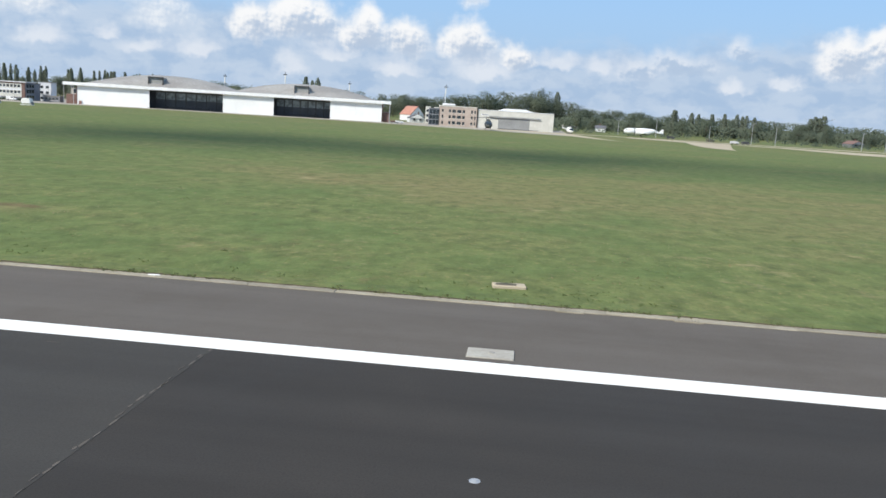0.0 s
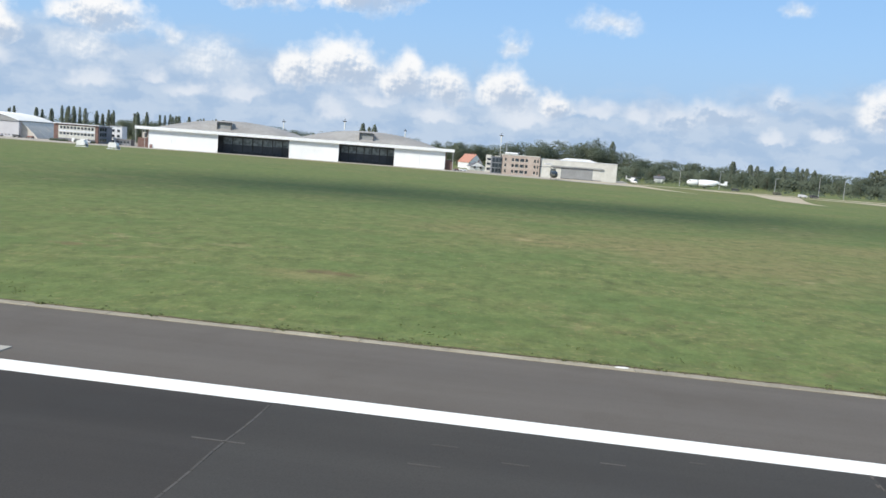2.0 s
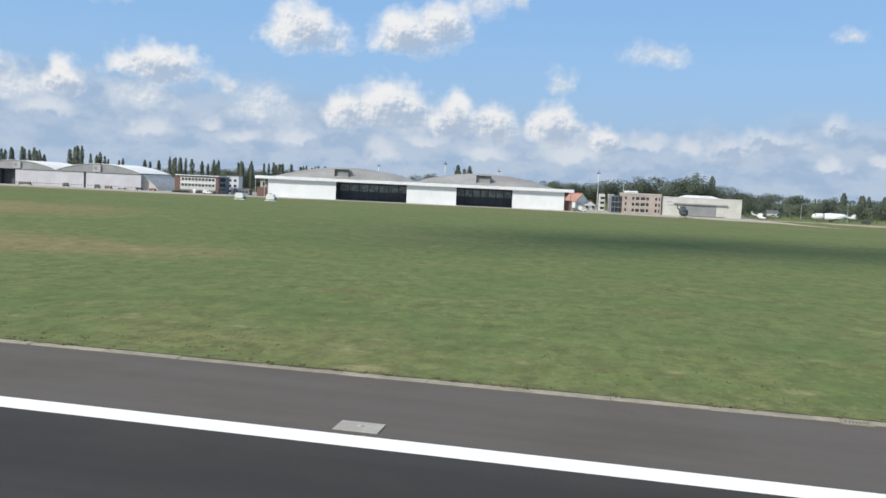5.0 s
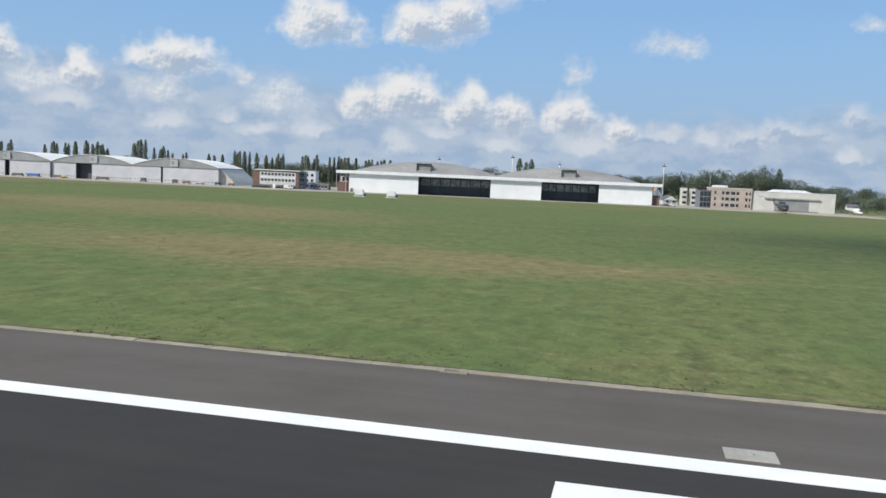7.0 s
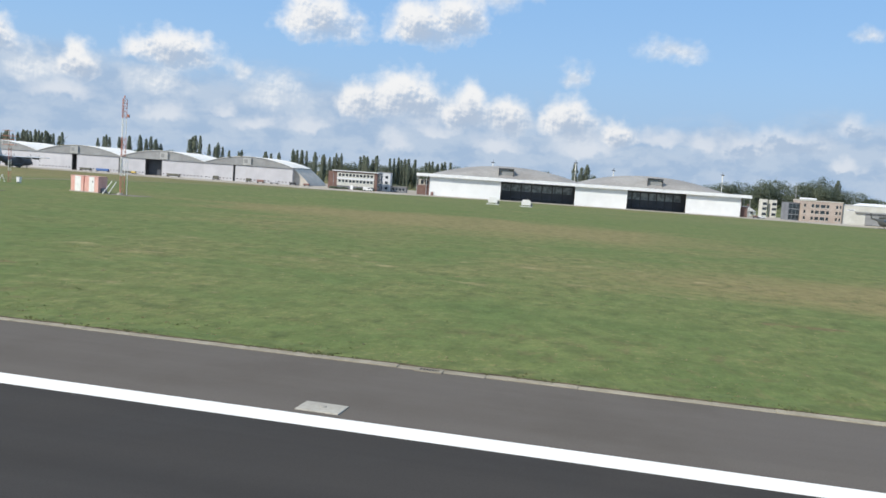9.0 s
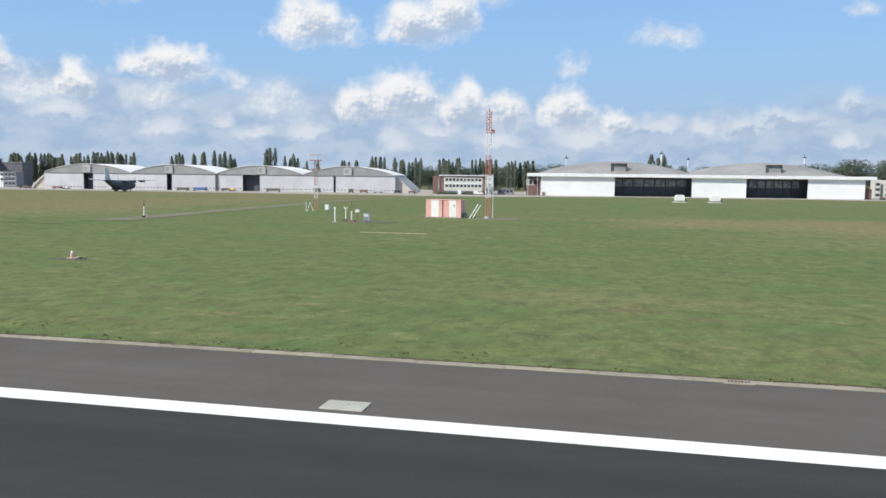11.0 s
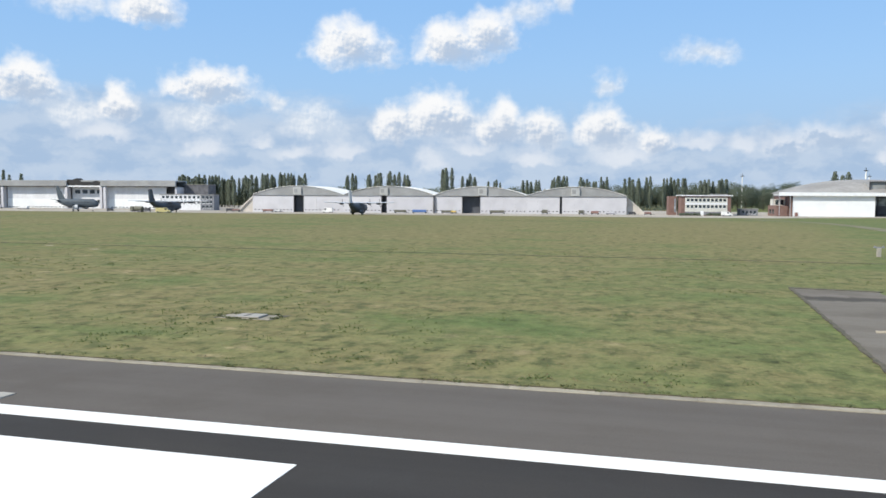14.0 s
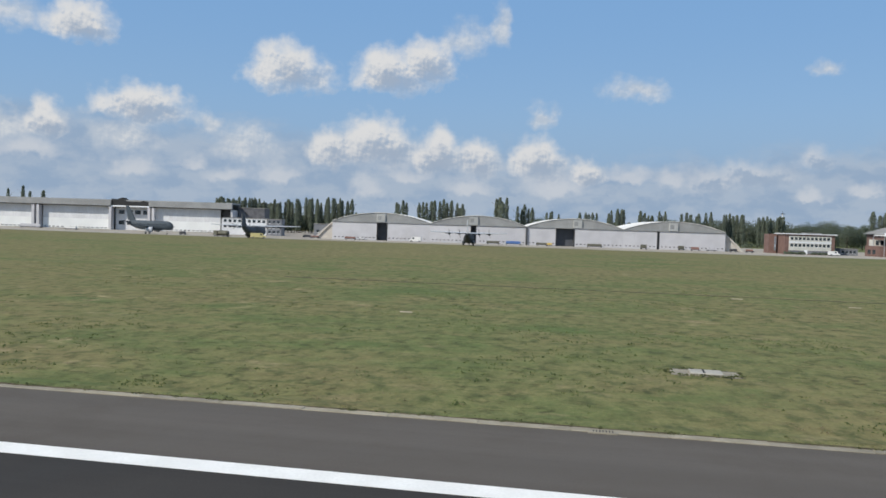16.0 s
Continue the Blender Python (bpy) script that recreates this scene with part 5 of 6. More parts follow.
def lamp_pole(u, v, h, label="tall grey airfield lamp pole", head=True):
    t = thing("lamp_pole", row(u, v), RISE, label, "lamp pole", "airfield lamp poles")
    part("pole", rod((0, 0, -.3), (0, 0, h), .20, .10), POST, t)
    if head:
        part("lamp_arm", rod((0, 0, h - .1), (1.4, 0, h + .2), .08), POST, t)
        part("lamp_head", box(1.2, 2.0, -.2, .2, h + .1, h + .3), POST, t)


for u, v, h in ((232, 30, 11), (262, 20, 9), (284, 10, 12), (296, 4, 11), (352, 10, 10), (362, 2, 9.5), (420, 4, 9), (216, 60, 10)):
    lamp_pole(u, v, h)
for u, v, h in ((-76, 240, 24), (-14, 158, 26), (27, 264, 24.5), (110, 230, 26)):
    t = thing("antenna_pole", row(u, v), RISE, "slim pole with a white antenna head above trees", "antenna")
    part("pole", rod((0, 0, -.3), (0, 0, h), .28, .18), WHITE_POST, t)
    part("head", rod((0, 0, h - 4), (0, 0, h + 1), .5, .4, 10), WHITE_POST, t, "white antenna drum")
    part("antenna_cross", box(-1.4, 1.4, -.2, .2, h + 1.2, h + 1.9), DARK_TRIM, t)
    part("spike", rod((0, 0, h + 1), (0, 0, h + 3.6), .22), DARK_TRIM, t)

# ================= aircraft and vehicles on the apron


def tyre(t, x, y, r, w=.3, z=None):
    ob = part("wheel", rod((x, y - w / 2, r if z is None else z), (x, y + w / 2, r if z is None else z), r, seg=14), RUBBER, t)
    part("hub", rod((x, y - w / 2 - .01, r if z is None else z), (x, y + w / 2 + .01, r if z is None else z), r * .5, seg=10), POST, ob)
    return ob


def airliner(at, heading):
    t = thing("airliner", at, heading, "blue-grey twin-engined transport jet parked on apron", "aeroplane")
    t.scale = (.70, .82, 1.14)
    rr = [ring((x, 0, z), r, r) for x, z, r in ((16.9, 3.3, .25), (16.2, 3.4, .95), (14.8, 3.6, 1.6), (12.5, 3.8, 1.98), (4, 3.8, 2.0), (-6, 3.8, 2.0), (-10, 4.1, 1.7), (-14, 4.6, 1.0), (-16.8, 5.0, .3))]
    part("fuselage", loft(rr), AIR_GREY, t, smooth=True)
    for s in (1, -1):
        w = part("wing", wing((1.0, s * 1.2, 3.0), (-5.5, s * 16.5, 4.3), 6.5, 1.6, .7), AIR_GREY, t)
        e = part("engine", loft([ring((x, s * 5.6, 2.0), r, r) for x, r in ((4.6, .95), (4.2, 1.1), (2.6, 1.1), (.6, .75), (-.2, .4))]), AIR_LIGHT, t, "pale engine pod", True)
        part("fan", rod((4.58, s * 5.6, 2.0), (4.64, s * 5.6, 2.0), .85, seg=14), DARK_TRIM, e)
        part("pylon", box(.4, 3.4, s * 5.6 - .15, s * 5.6 + .15, 2.8, 3.5), AIR_GREY, t)
        part("tailplane", wing((-14.4, s * .5, 5.0), (-16.6, s * 6.0, 5.6), 3.6, 1.3, .3), AIR_GREY, t)
    fin = loft([[Vector((-9.6, y, 5.5)), Vector((-15.6, y, 5.6)), Vector((-17.4, y, 11.9)), Vector((-15.4, y, 11.9))] for y in (-.18, .18)])
    part("fin", fin, AIR_GREY, t)
    part("cockpit_window", box(15.2, 15.9, -.95, .95, 4.25, 4.7), PANE, t)
    for i in range(22):
        part("cabin_window", box(-8 + i * .95, -7.72 + i * .95, -2.03, -1.9, 4.0, 4.4), PANE, t)
    for y in (-3.0, 3.0):
        part("gear_leg", rod((-1.6, y, .5), (-1.6, y, 2.8), .18), POST, t)
        for dx in (-.3, .3):
            tyre(t, -1.6, y + dx, .55)
    part("gear_leg", rod((12.2, 0, .4), (12.2, 0, 2.4), .14), POST, t)
    tyre(t, 12.2, .2, .4, .25)


def transport(at, heading, label, half=19.0, fin_tone=AIR_DARK):
    """High-winged four-engined propeller transport."""
    t = thing("propeller_transport", at, heading, label, "aeroplane", "propeller transports")
    rr = [ring((x, 0, z), ry, rz) for x, z, ry, rz in ((14.6, 2.6, .3, .3), (14.0, 2.7, 1.1, 1.0), (12.5, 2.9, 1.75, 1.7), (10.0, 3.1, 2.1, 2.15), (0, 3.1, 2.15, 2.2),
                                                     (-5, 3.2, 2.1, 2.1), (-9, 4.0, 1.5, 1.6), (-13, 5.0, .8, .9), (-15.0, 5.4, .3, .4))]
    part("fuselage", loft(rr), AIR_DARK, t, smooth=True)
    part("nose_cone", loft([ring((x, 0, 2.6), r, r) for x, r in ((14.5, .55), (15.2, .4), (15.6, .08))]), DARK_TRIM, t)
    part("cockpit_window", box(12.6, 13.4, -1.2, 1.2, 4.0, 4.6), PANE, t)
    for s in (1, -1):
        part("wing", wing((2.0, s * .2, 5.5), (2.2, s * half, 5.9), 4.6, 2.2, .75), AIR_LIGHT, t, "pale grey wing")
        part("tailplane", wing((-13.3, s * .2, 5.6), (-13.4, s * 8.0, 5.7), 3.8, 1.8, .35), AIR_GREY, t)
        part("sponson", loft([ring((x, s * 2.2, 1.5), ry, rz, 10) for x, ry, rz in ((4, .3, .3), (3, .7, .9), (-3, .7, .9), (-4.5, .2, .3))]), AIR_DARK, t)
        for y in (half * .26, half * .53):
            e = part("engine", loft([ring((x, s * y, 5.35), r, r * 1.1, 10) for x, r in ((6.8, .35), (6.4, .6), (4.5, .65), (2.5, .55), (.5, .2))]), AIR_DARK, t)
            part("spinner", rod((6.8, s * y, 5.35), (7.5, s * y, 5.35), .34, .05, 10), AIR_LIGHT, e)
            for k in range(4):
                a = k * math.pi / 2 + y
                part("blade", rod((6.95, s * y, 5.35), (6.95, s * y + 2.0 * math.cos(a), 5.35 + 2.0 * math.sin(a)), .13, .10, 5), DARK_TRIM, e)
        tyre(t, 1.0, s * 2.3, .62, .5)
        tyre(t, -.8, s * 2.3, .62, .5)
    fin = loft([[Vector((-8.4, y, 5.0)), Vector((-15.0, y, 5.6)), Vector((-15.4, y, 11.6)), Vector((-12.4, y, 11.6)), Vector((-10.6, y, 7.0))] for y in (-.2, .2)])
    part("fin", fin, fin_tone, t)
    part("gear_leg", rod((11, 0, .4), (11, 0, 1.6), .14), POST, t)
    tyre(t, 11, .25, .45)


def helicopter(at, heading, body, label, size=1.0):
    t = thing("helicopter", at, heading, label, "helicopter")
    k = size
    rr = [ring((x * k, 0, z * k), ry * k, rz * k, 12) for x, z, ry, rz in ((4.4, 1.5, .2, .25), (3.8, 1.6, .9, .8), (2.4, 1.9, 1.3, 1.25), (0, 2.0, 1.35, 1.4), (-2.2, 2.2, 1.0, 1.1), (-3.6, 2.5, .4, .45), (-9.6, 2.9, .2, .22))]
    part("cabin", loft(rr), body, t, smooth=True)
    part("windscreen", loft([ring((x * k, 0, z * k), ry * k, rz * k, 10) for x, z, ry, rz in ((4.15, 1.95, .5, .35), (3.3, 2.3, 1.05, .7), (2.6, 2.5, 1.15, .6))]), PANE, t)
    part("engine_cowl", box(-2.4 * k, 1.2 * k, -.6 * k, .6 * k, 3.1 * k, 3.75 * k, bevel=.2), body, t)
    part("rotor_shaft", rod((-.4 * k, 0, 3.6 * k), (-.4 * k, 0, 4.3 * k), .14), DARK_TRIM, t)
    for i in range(4):
        a = .5 + i * math.pi / 2
        part("rotor_blade", rod((-.4 * k, 0, 4.25 * k), ((-.4 + 6.2 * math.cos(a)) * k, 6.2 * k * math.sin(a), 4.1 * k), .16, .12, 5), DARK_TRIM, t)
    part("tail_fin", loft([[Vector((-9 * k, y, 2.8 * k)), Vector((-10 * k, y, 2.8 * k)), Vector((-10.8 * k, y, 4.6 * k)), Vector((-10 * k, y, 4.6 * k))] for y in (-.1, .1)]), body, t)
    for s in (-.9, .9):
        part("skid", rod((-2 * k, s * k, .12), (3 * k, s * k, .12), .1), DARK_TRIM, t)
        for x in (-1, 2):
            part("skid_strut", rod((x * k, s * k, .12), (x * k, s * k * .7, 1.1 * k), .07), DARK_TRIM, t)


def stored_plane(at, heading):
    """Stout white freight aeroplane with a dark band for wing shadow behind its nose."""
    t = thing("freight_aeroplane", at, heading, "stout white freight aeroplane stored before the woods", "aeroplane")
    t.scale = (.86, .9, .92)
    body = [(-4.6, 3.3, 1.5), (-4.2, 3.3, 2.2), (0, 3.3, 2.45), (5.5, 3.4, 2.3), (8.2, 3.9, 1.5), (9.6, 4.3, .7)]
    part("fuselage", loft([ring((x, 0, z), q, q) for x, z, q in body]), AIR_WHITE, t, smooth=True)
    part("nose", loft([ring((x, 0, 3.3), q, q) for x, q in ((-12.6, .3), (-12.0, 1.2), (-10.4, 2.0), (-5.6, 2.2), (-5.2, 1.8))]), AIR_WHITE, t, smooth=True)
    # dark drum added between nose and body to stand for the wing's shadow
    part("wing_shade_band", rod((-5.3, 0, 3.3), (-4.5, 0, 3.3), 1.45, seg=14), DARK_TRIM, t, "dark band behind the nose, painted as wing shadow")
    part("cockpit_window", box(-11.2, -10.0, -1.75, 1.75, 3.9, 4.6), PANE, t)
    part("tail_boom", loft([ring((x, 0, z), q, q, 10) for x, z, q in ((9.0, 4.1, .9), (12.5, 3.2, .6), (15.6, 2.6, .25))]), AIR_WHITE, t, smooth=True)
    part("fin", loft([[Vector((12.0, y, 3.0)), Vector((15.4, y, 2.6)), Vector((15.6, y, 5.6)), Vector((14.0, y, 5.6))] for y in (-.15, .15)]), AIR_WHITE, t)
    for q in (1, -1):
        part("wing", wing((1.0, q * 1.6, 1.9), (1.6, q * 12.0, 2.6), 4.4, 2.0, .5), AIR_WHITE, t)
        part("tailplane", wing((14.2, q * .3, 3.0), (14.8, q * 4.2, 3.2), 2.2, 1.2, .25), AIR_WHITE, t)
        part("gear_leg", rod((0, q * 2.4, .5), (0, q * 2.4, 1.9), .16), POST, t)
        tyre(t, 0, q * 2.4, .55, .4)
    part("gear_leg", rod((-9, 0, .4), (-9, 0, 1.6), .14), POST, t)
    tyre(t, -9, .25, .42)


def van(at, heading, paint, label, length=5.2, height=2.3, category="van"):
    t = thing("van", at, heading, label, category)
    h = height
    prof = [(-length / 2, .45), (length / 2, .45), (length / 2, 1.15), (length / 2 - .9, 1.3), (length / 2 - 1.5, h), (-length / 2, h)]
    part("body", loft([[Vector((x, y, z)) for x, z in prof] for y in (-1, 1)]), paint, t)
    part("windscreen", loft([[Vector((length / 2 - .98, y, 1.4)), Vector((length / 2 - 1.42, y, h - .15)), Vector((length / 2 - 1.36, y, h - .12)), Vector((length / 2 - .9, y, 1.4))] for y in (-.85, .85)]), PANE, t)
    for s in (-1.01, 1.01):
        part("side_window", box(length / 2 - 2.6, length / 2 - 1.6, min(s, s * .99), max(s, s * .99), 1.4, h - .3), PANE, t)
    for x in (-length / 2 + 1, length / 2 - 1):
        for y in (-.9, .9):
            tyre(t, x, y, .4, .25)
    part("bumper", box(length / 2 - .05, length / 2 + .1, -.95, .95, .45, .7), DARK_TRIM, t)


def truck(at, heading, paint, load, label):
    t = thing("truck", at, heading, label, "truck")
    part("cab", box(1.8, 4.0, -1.2, 1.2, .7, 2.9, bevel=.15), paint, t)
    part("windscreen", box(3.98, 4.04, -1.0, 1.0, 1.8, 2.7), PANE, t)
    part("chassis", box(-4, 4, -.9, .9, .55, .8), DARK_TRIM, t)
    part("tank", loft([ring((x, 0, 1.9), r, r, 12) for x, r in ((-3.9, .9), (-3.6, 1.15), (1.2, 1.15), (1.5, .9))]), load, t)
    for x in (-3, -1.8, 2.9):
        for y in (-1, 1):
            tyre(t, x, y, .5, .3)


def cart(at, heading, paint, label, w=4.0, h=1.5):
    t = thing("ground_cart", at, heading, label, "cart", "apron equipment")
    part("bed", box(-w / 2, w / 2, -.9, .9, .5, .75), DARK_TRIM, t)
    part("load", box(-w / 2 + .2, w / 2 - .4, -.8, .8, .75, h, bevel=.08), paint, t)
    part("draw_bar", rod((w / 2, 0, .55), (w / 2 + 1.3, 0, .35), .06), DARK_TRIM, t)
    for x in (-w / 2 + .6, w / 2 - .6):
        for y in (-.85, .85):
            tyre(t, x, y, .32, .2)


def facing(x, y):
    return math.atan2(y, x)


airliner(row(-474.8, -22), RISE)
# sunlight on this fin is put into its paler tone
transport(row(-318, -46), facing(-.11, .99), "dark grey propeller transport facing the hangars, its fin coloured pale as sunlit", 17.5, AIR_LIGHT)
transport(row(-420.0, -34.5), facing(-.06, .99), "dark grey four-engined propeller transport beside a yellow van", 22.0)
helicopter(row(121, -40), facing(.12, -.99), DARK_OLIVE, "dark military helicopter standing on the taxiway edge", 1.55)
stored_plane(row(223.5, 32), RISE - .12)
helicopter(row(171, -6), facing(.35, -.94), WHITE_POST, "white helicopter parked beside the cream hall", 1.0)
van(row(-413.0, -52), RISE + .3, STRAW_PAINT, "yellow airfield service van on the apron", 6.8, 2.4)
truck(row(-435.4, -34), RISE + 2.8, OLIVE, OLIVE, "drab green tanker truck beside an aeroplane")
van(row(-346, 4), RISE + 3.0, WHITE_POST, "white van parked before arched hangars", 6.0, 2.6)
van(row(-139, 2.0 - 10), RISE, WHITE_POST, "white van beside the brick offices")
van(row(74, -2), RISE + .2, WHITE_POST, "small white car at the hangar's corner", 4.4, 1.5, "car")
for u, v, paint, label, w, h in ((-380, 6, DULL_RED, "dull red apron equipment cart", 6, 1.6), (-374, 5, WHITE_POST, "white apron equipment cart", 3.4, 1.3), (-306, 5, OLIVE, "drab green loading platform", 7, 1.8),
                                 (-295.5, 4, BLUE, "blue cargo loading platform", 8, 2.0), (-281, 5, OLIVE, "drab green equipment cart", 6, 1.7), (-277, 4, YELLOW, "dull yellow tow tractor", 3, 1.6),
                                 (-254, 5, OLIVE, "drab green equipment cart", 8, 1.9), (-229, 5, OLIVE, "dark cargo container on wheels", 3.6, 2.4), (-210, 5, OLIVE, "dark cargo container on wheels", 3.2, 2.3),
                                 (-203, 5, DULL_RED, "dull red apron equipment cart", 4.5, 1.9), (-195, 5, LILAC, "pale grey equipment cart", 4.5, 1.6), (-184, 4, DARK_TRIM, "dark parked tow tractor", 4, 1.7),
                                 (-176, 4, DULL_RED, "dull red tow tractor", 4, 1.6), (-399, 8, DULL_RED, "dull red apron equipment cart", 4.5, 1.5), (-404, 12, DARK_TRIM, "dark parked tow tractor", 4.5, 1.8),
                                 (-540, 30, WHITE_POST, "white apron equipment cart", 7, 1.8), (-574, 50, LILAC, "long pale boarding stair laid flat", 12, 2.4), (-462, -12, DARK_TRIM, "dark tow tractor by the jet", 3.4, 1.8),
                                 (-440, -14, DARK_TRIM, "dark ground power cart", 4, 2.0), (70.5, -4, BRICK, "red-brown equipment cart by the hangar", 3, 1.5)):
    cart(row(u, v), RISE + random.uniform(-.2, .2), paint, label, w, h)

for u, v, s in ((237, 16, 1.0), (262, -20, 1.1), (270, -16, 1.0), (254, -4, .9)):
    van(row(u, v), RISE + random.uniform(-.3, .3), (WHITE_POST, OLIVE, DARK_TRIM, LILAC)[int(s * 10) % 4], "parked vehicle beside the taxiway", 4.6, 1.7, "car")

# ================= trees


def poplar_mesh(seed):
    r = random.Random(seed)
    quads = []
    for i in range(1000):
        h = r.random()
        z = .08 + .92 * h
        wide = .098 * (min(1, (z - .04) / .20)) ** .6 * max(0.0, 1 - (max(0, z - .5) / .52) ** 3.2) ** .6 + .008
        wide *= .82 + .35 * noise.noise(Vector((seed * 3.1, z * 7, 0)))  + .12
        a, d = r.random() * 2 * math.pi, wide * (r.random() ** .45)
        c = Vector((d * math.cos(a), d * math.sin(a), z))
        s = r.uniform(.009, .018)
        up = Vector((r.uniform(-.4, .4), r.uniform(-.4, .4), 1)) * s * 1.7
        side = Vector((math.cos(a + 1.57 + r.uniform(-1, 1)), math.sin(a + 1.57 + r.uniform(-1, 1)), r.uniform(-.3, .3))) * s
        out = Vector((math.cos(a), math.sin(a), .35)) + Vector((r.gauss(0, .3), r.gauss(0, .3), r.gauss(0, .3)))
        quads.append(([c + p for p in (-up, side, up, -side)], out.normalized()))
    return leafy("crown", quads, POPLAR)


def broad_mesh(seed):
    r = random.Random(seed + 50)
    quads = []
    lobes = [(Vector((r.uniform(-.34, .34), r.uniform(-.34, .34), r.uniform(.22, .80))), r.uniform(.15, .26)) for _ in range(18)]
    lobes.append((Vector((0, 0, .78)), .2))
    for c0, rad in lobes:
        for i in range(190):
            n = Vector((r.gauss(0, 1), r.gauss(0, 1), r.gauss(0, 1))).normalized()
            c = c0 + n * rad * r.uniform(.72, 1.08) * Vector((1, 1, .85)).length / 1.65
            t1 = n.orthogonal().normalized()
            t1 = (t1 + Vector((r.uniform(-.6, .6), r.uniform(-.6, .6), r.uniform(-.6, .6)))).normalized()
            t2 = n.cross(t1)
            s = r.uniform(.012, .024)
            out = n * .6 + (c - Vector((0, 0, .45))).normalized() * .7 + Vector((0, 0, .2))
            quads.append(([c + p for p in (-t1 * s, -t2 * s * .7, t1 * s, t2 * s * .8)], out.normalized()))
    return leafy("crown", quads, BROADLEAF)


def trunk_mesh(top, r0, limbs, seed):
    r = random.Random(seed + 9)
    bm = rod((0, 0, -.02), (0, 0, top), r0, r0 * .35, 7)
    for i in range(limbs):
        z = top * r.uniform(.35, .95)
        a = r.random() * 6.28
        rod((0, 0, z), (.22 * math.cos(a), .22 * math.sin(a), min(.92, z + r.uniform(.08, .2))), r0 * .4, r0 * .12, 5, bm)
    return mesh_of("trunk", bm, BARK)


POPLARS = [poplar_mesh(i) for i in range(5)]
BROADS = [broad_mesh(i) for i in range(5)]
POPLAR_TRUNK, BROAD_TRUNK = trunk_mesh(.8, .014, 5, 1), trunk_mesh(.6, .03, 8, 2)
rng = random.Random(4)


def tree(u, v, height, kind="poplar", spread=1.0):
    p = row(u, v)
    slim = kind == "poplar"
    t = thing(kind + "_tree", p, rng.random() * 6.28, "tall slim dark poplar behind the hangars" if slim else "broad round-crowned dark green tree", "tree", "poplar rows" if slim else "woodland trees")
    t.scale = (height * spread, height * spread, height)
    part("trunk", POPLAR_TRUNK if slim else BROAD_TRUNK, BARK, t)
    part("crown", rng.choice(POPLARS if slim else BROADS), BROADLEAF, t)


# poplar clumps: first u, last u, how many, height over ground
for a, b, n, h in ((-640, -618, 3, 24), (-497, -471, 20, 21.0), (-468, -443, 13, 20.5), (-440, -402, 19, 22.0), (-371, -364, 2, 22), (-355, -333, 5, 24), (-329, -325, 2, 21.5), (-302, -295, 2, 26), (-287, -277, 3, 22),
                   (-268, -260, 2, 19), (-244, -233, 3, 20.5), (-224, -214, 4, 22.5), (-205, -186, 5, 21.5), (-174, -158, 4, 22.5), (-149, -133, 4, 21.5), (-124, -106, 4, 20.5)):
    n = round(n * (1.3 if a < -400 else 1.8))
    for i in range(n):
        tree(a + (b - a) * (i + rng.uniform(-.25, .25)) / max(1, n - 1), 150 + rng.uniform(-10, 10), h * rng.uniform(.95, 1.13) * (.93 if a > -246 else 1), "poplar", rng.uniform(.60, .88))
for u, h in ((-8, 29), (-2.5, 26), (2.0, 28.5)):
    tree(u, 237, h)
tree(208, 249, 29.5, "poplar", 1.1)
for u, h in ((186, 30), (193, 33), (200, 31)):
    tree(u, 243, h, "broadleaf", .66)
# woods to the right, falling in height with distance
for i in range(46):
    u = 78 + i * 10.2 + rng.uniform(-4, 4)
    crest = 22 + 8.0 * math.exp(-((u - 160) / 42) ** 2) if u < 222 else 19.0 - (u - 222) * .012
    tree(u, 250 + rng.uniform(-18, 26), crest * rng.uniform(.84, 1.0), "broadleaf", rng.uniform(.95, 1.3))
for i in range(26):
    u = 205 + i * 13 + rng.uniform(-5, 5)
    tree(u, 130 + rng.uniform(-24, 40), rng.uniform(10, 15), "broadleaf", rng.uniform(.7, 1.0))
for i in range(12):
    tree(292 + i * 6.2 + rng.uniform(-2, 2), 190 + rng.uniform(-10, 10), rng.uniform(17, 20), "poplar", 1.25)
for u, h in ((438, 22), (442, 21), (446, 23), (434, 20)):
    tree(u, 246, h, "poplar", 1.7)
# woods behind the hangars and the brick offices
for i in range(20):
    tree(-165 + i * 13.5 + rng.uniform(-5, 5), 258 + rng.uniform(-14, 20), rng.uniform(18.5, 22), "broadleaf", rng.uniform(.8, 1.1))
for i in range(26):
    tree(-190 + i * 6 + rng.uniform(-2, 2), 182 + rng.uniform(-10, 10), rng.uniform(15.5, 19.5), "broadleaf", rng.uniform(.7, .95))
for i in range(15):
    tree(-494 + i * 7 + rng.uniform(-2, 2), 160 + rng.uniform(-8, 8), rng.uniform(12, 15), "broadleaf", rng.uniform(.7, .95))
for i in range(30):
    tree(-640 + i * 16 + rng.uniform(-5, 5), 330 + rng.uniform(-20, 30), rng.uniform(14, 19), "broadleaf", rng.uniform(.7, .95))


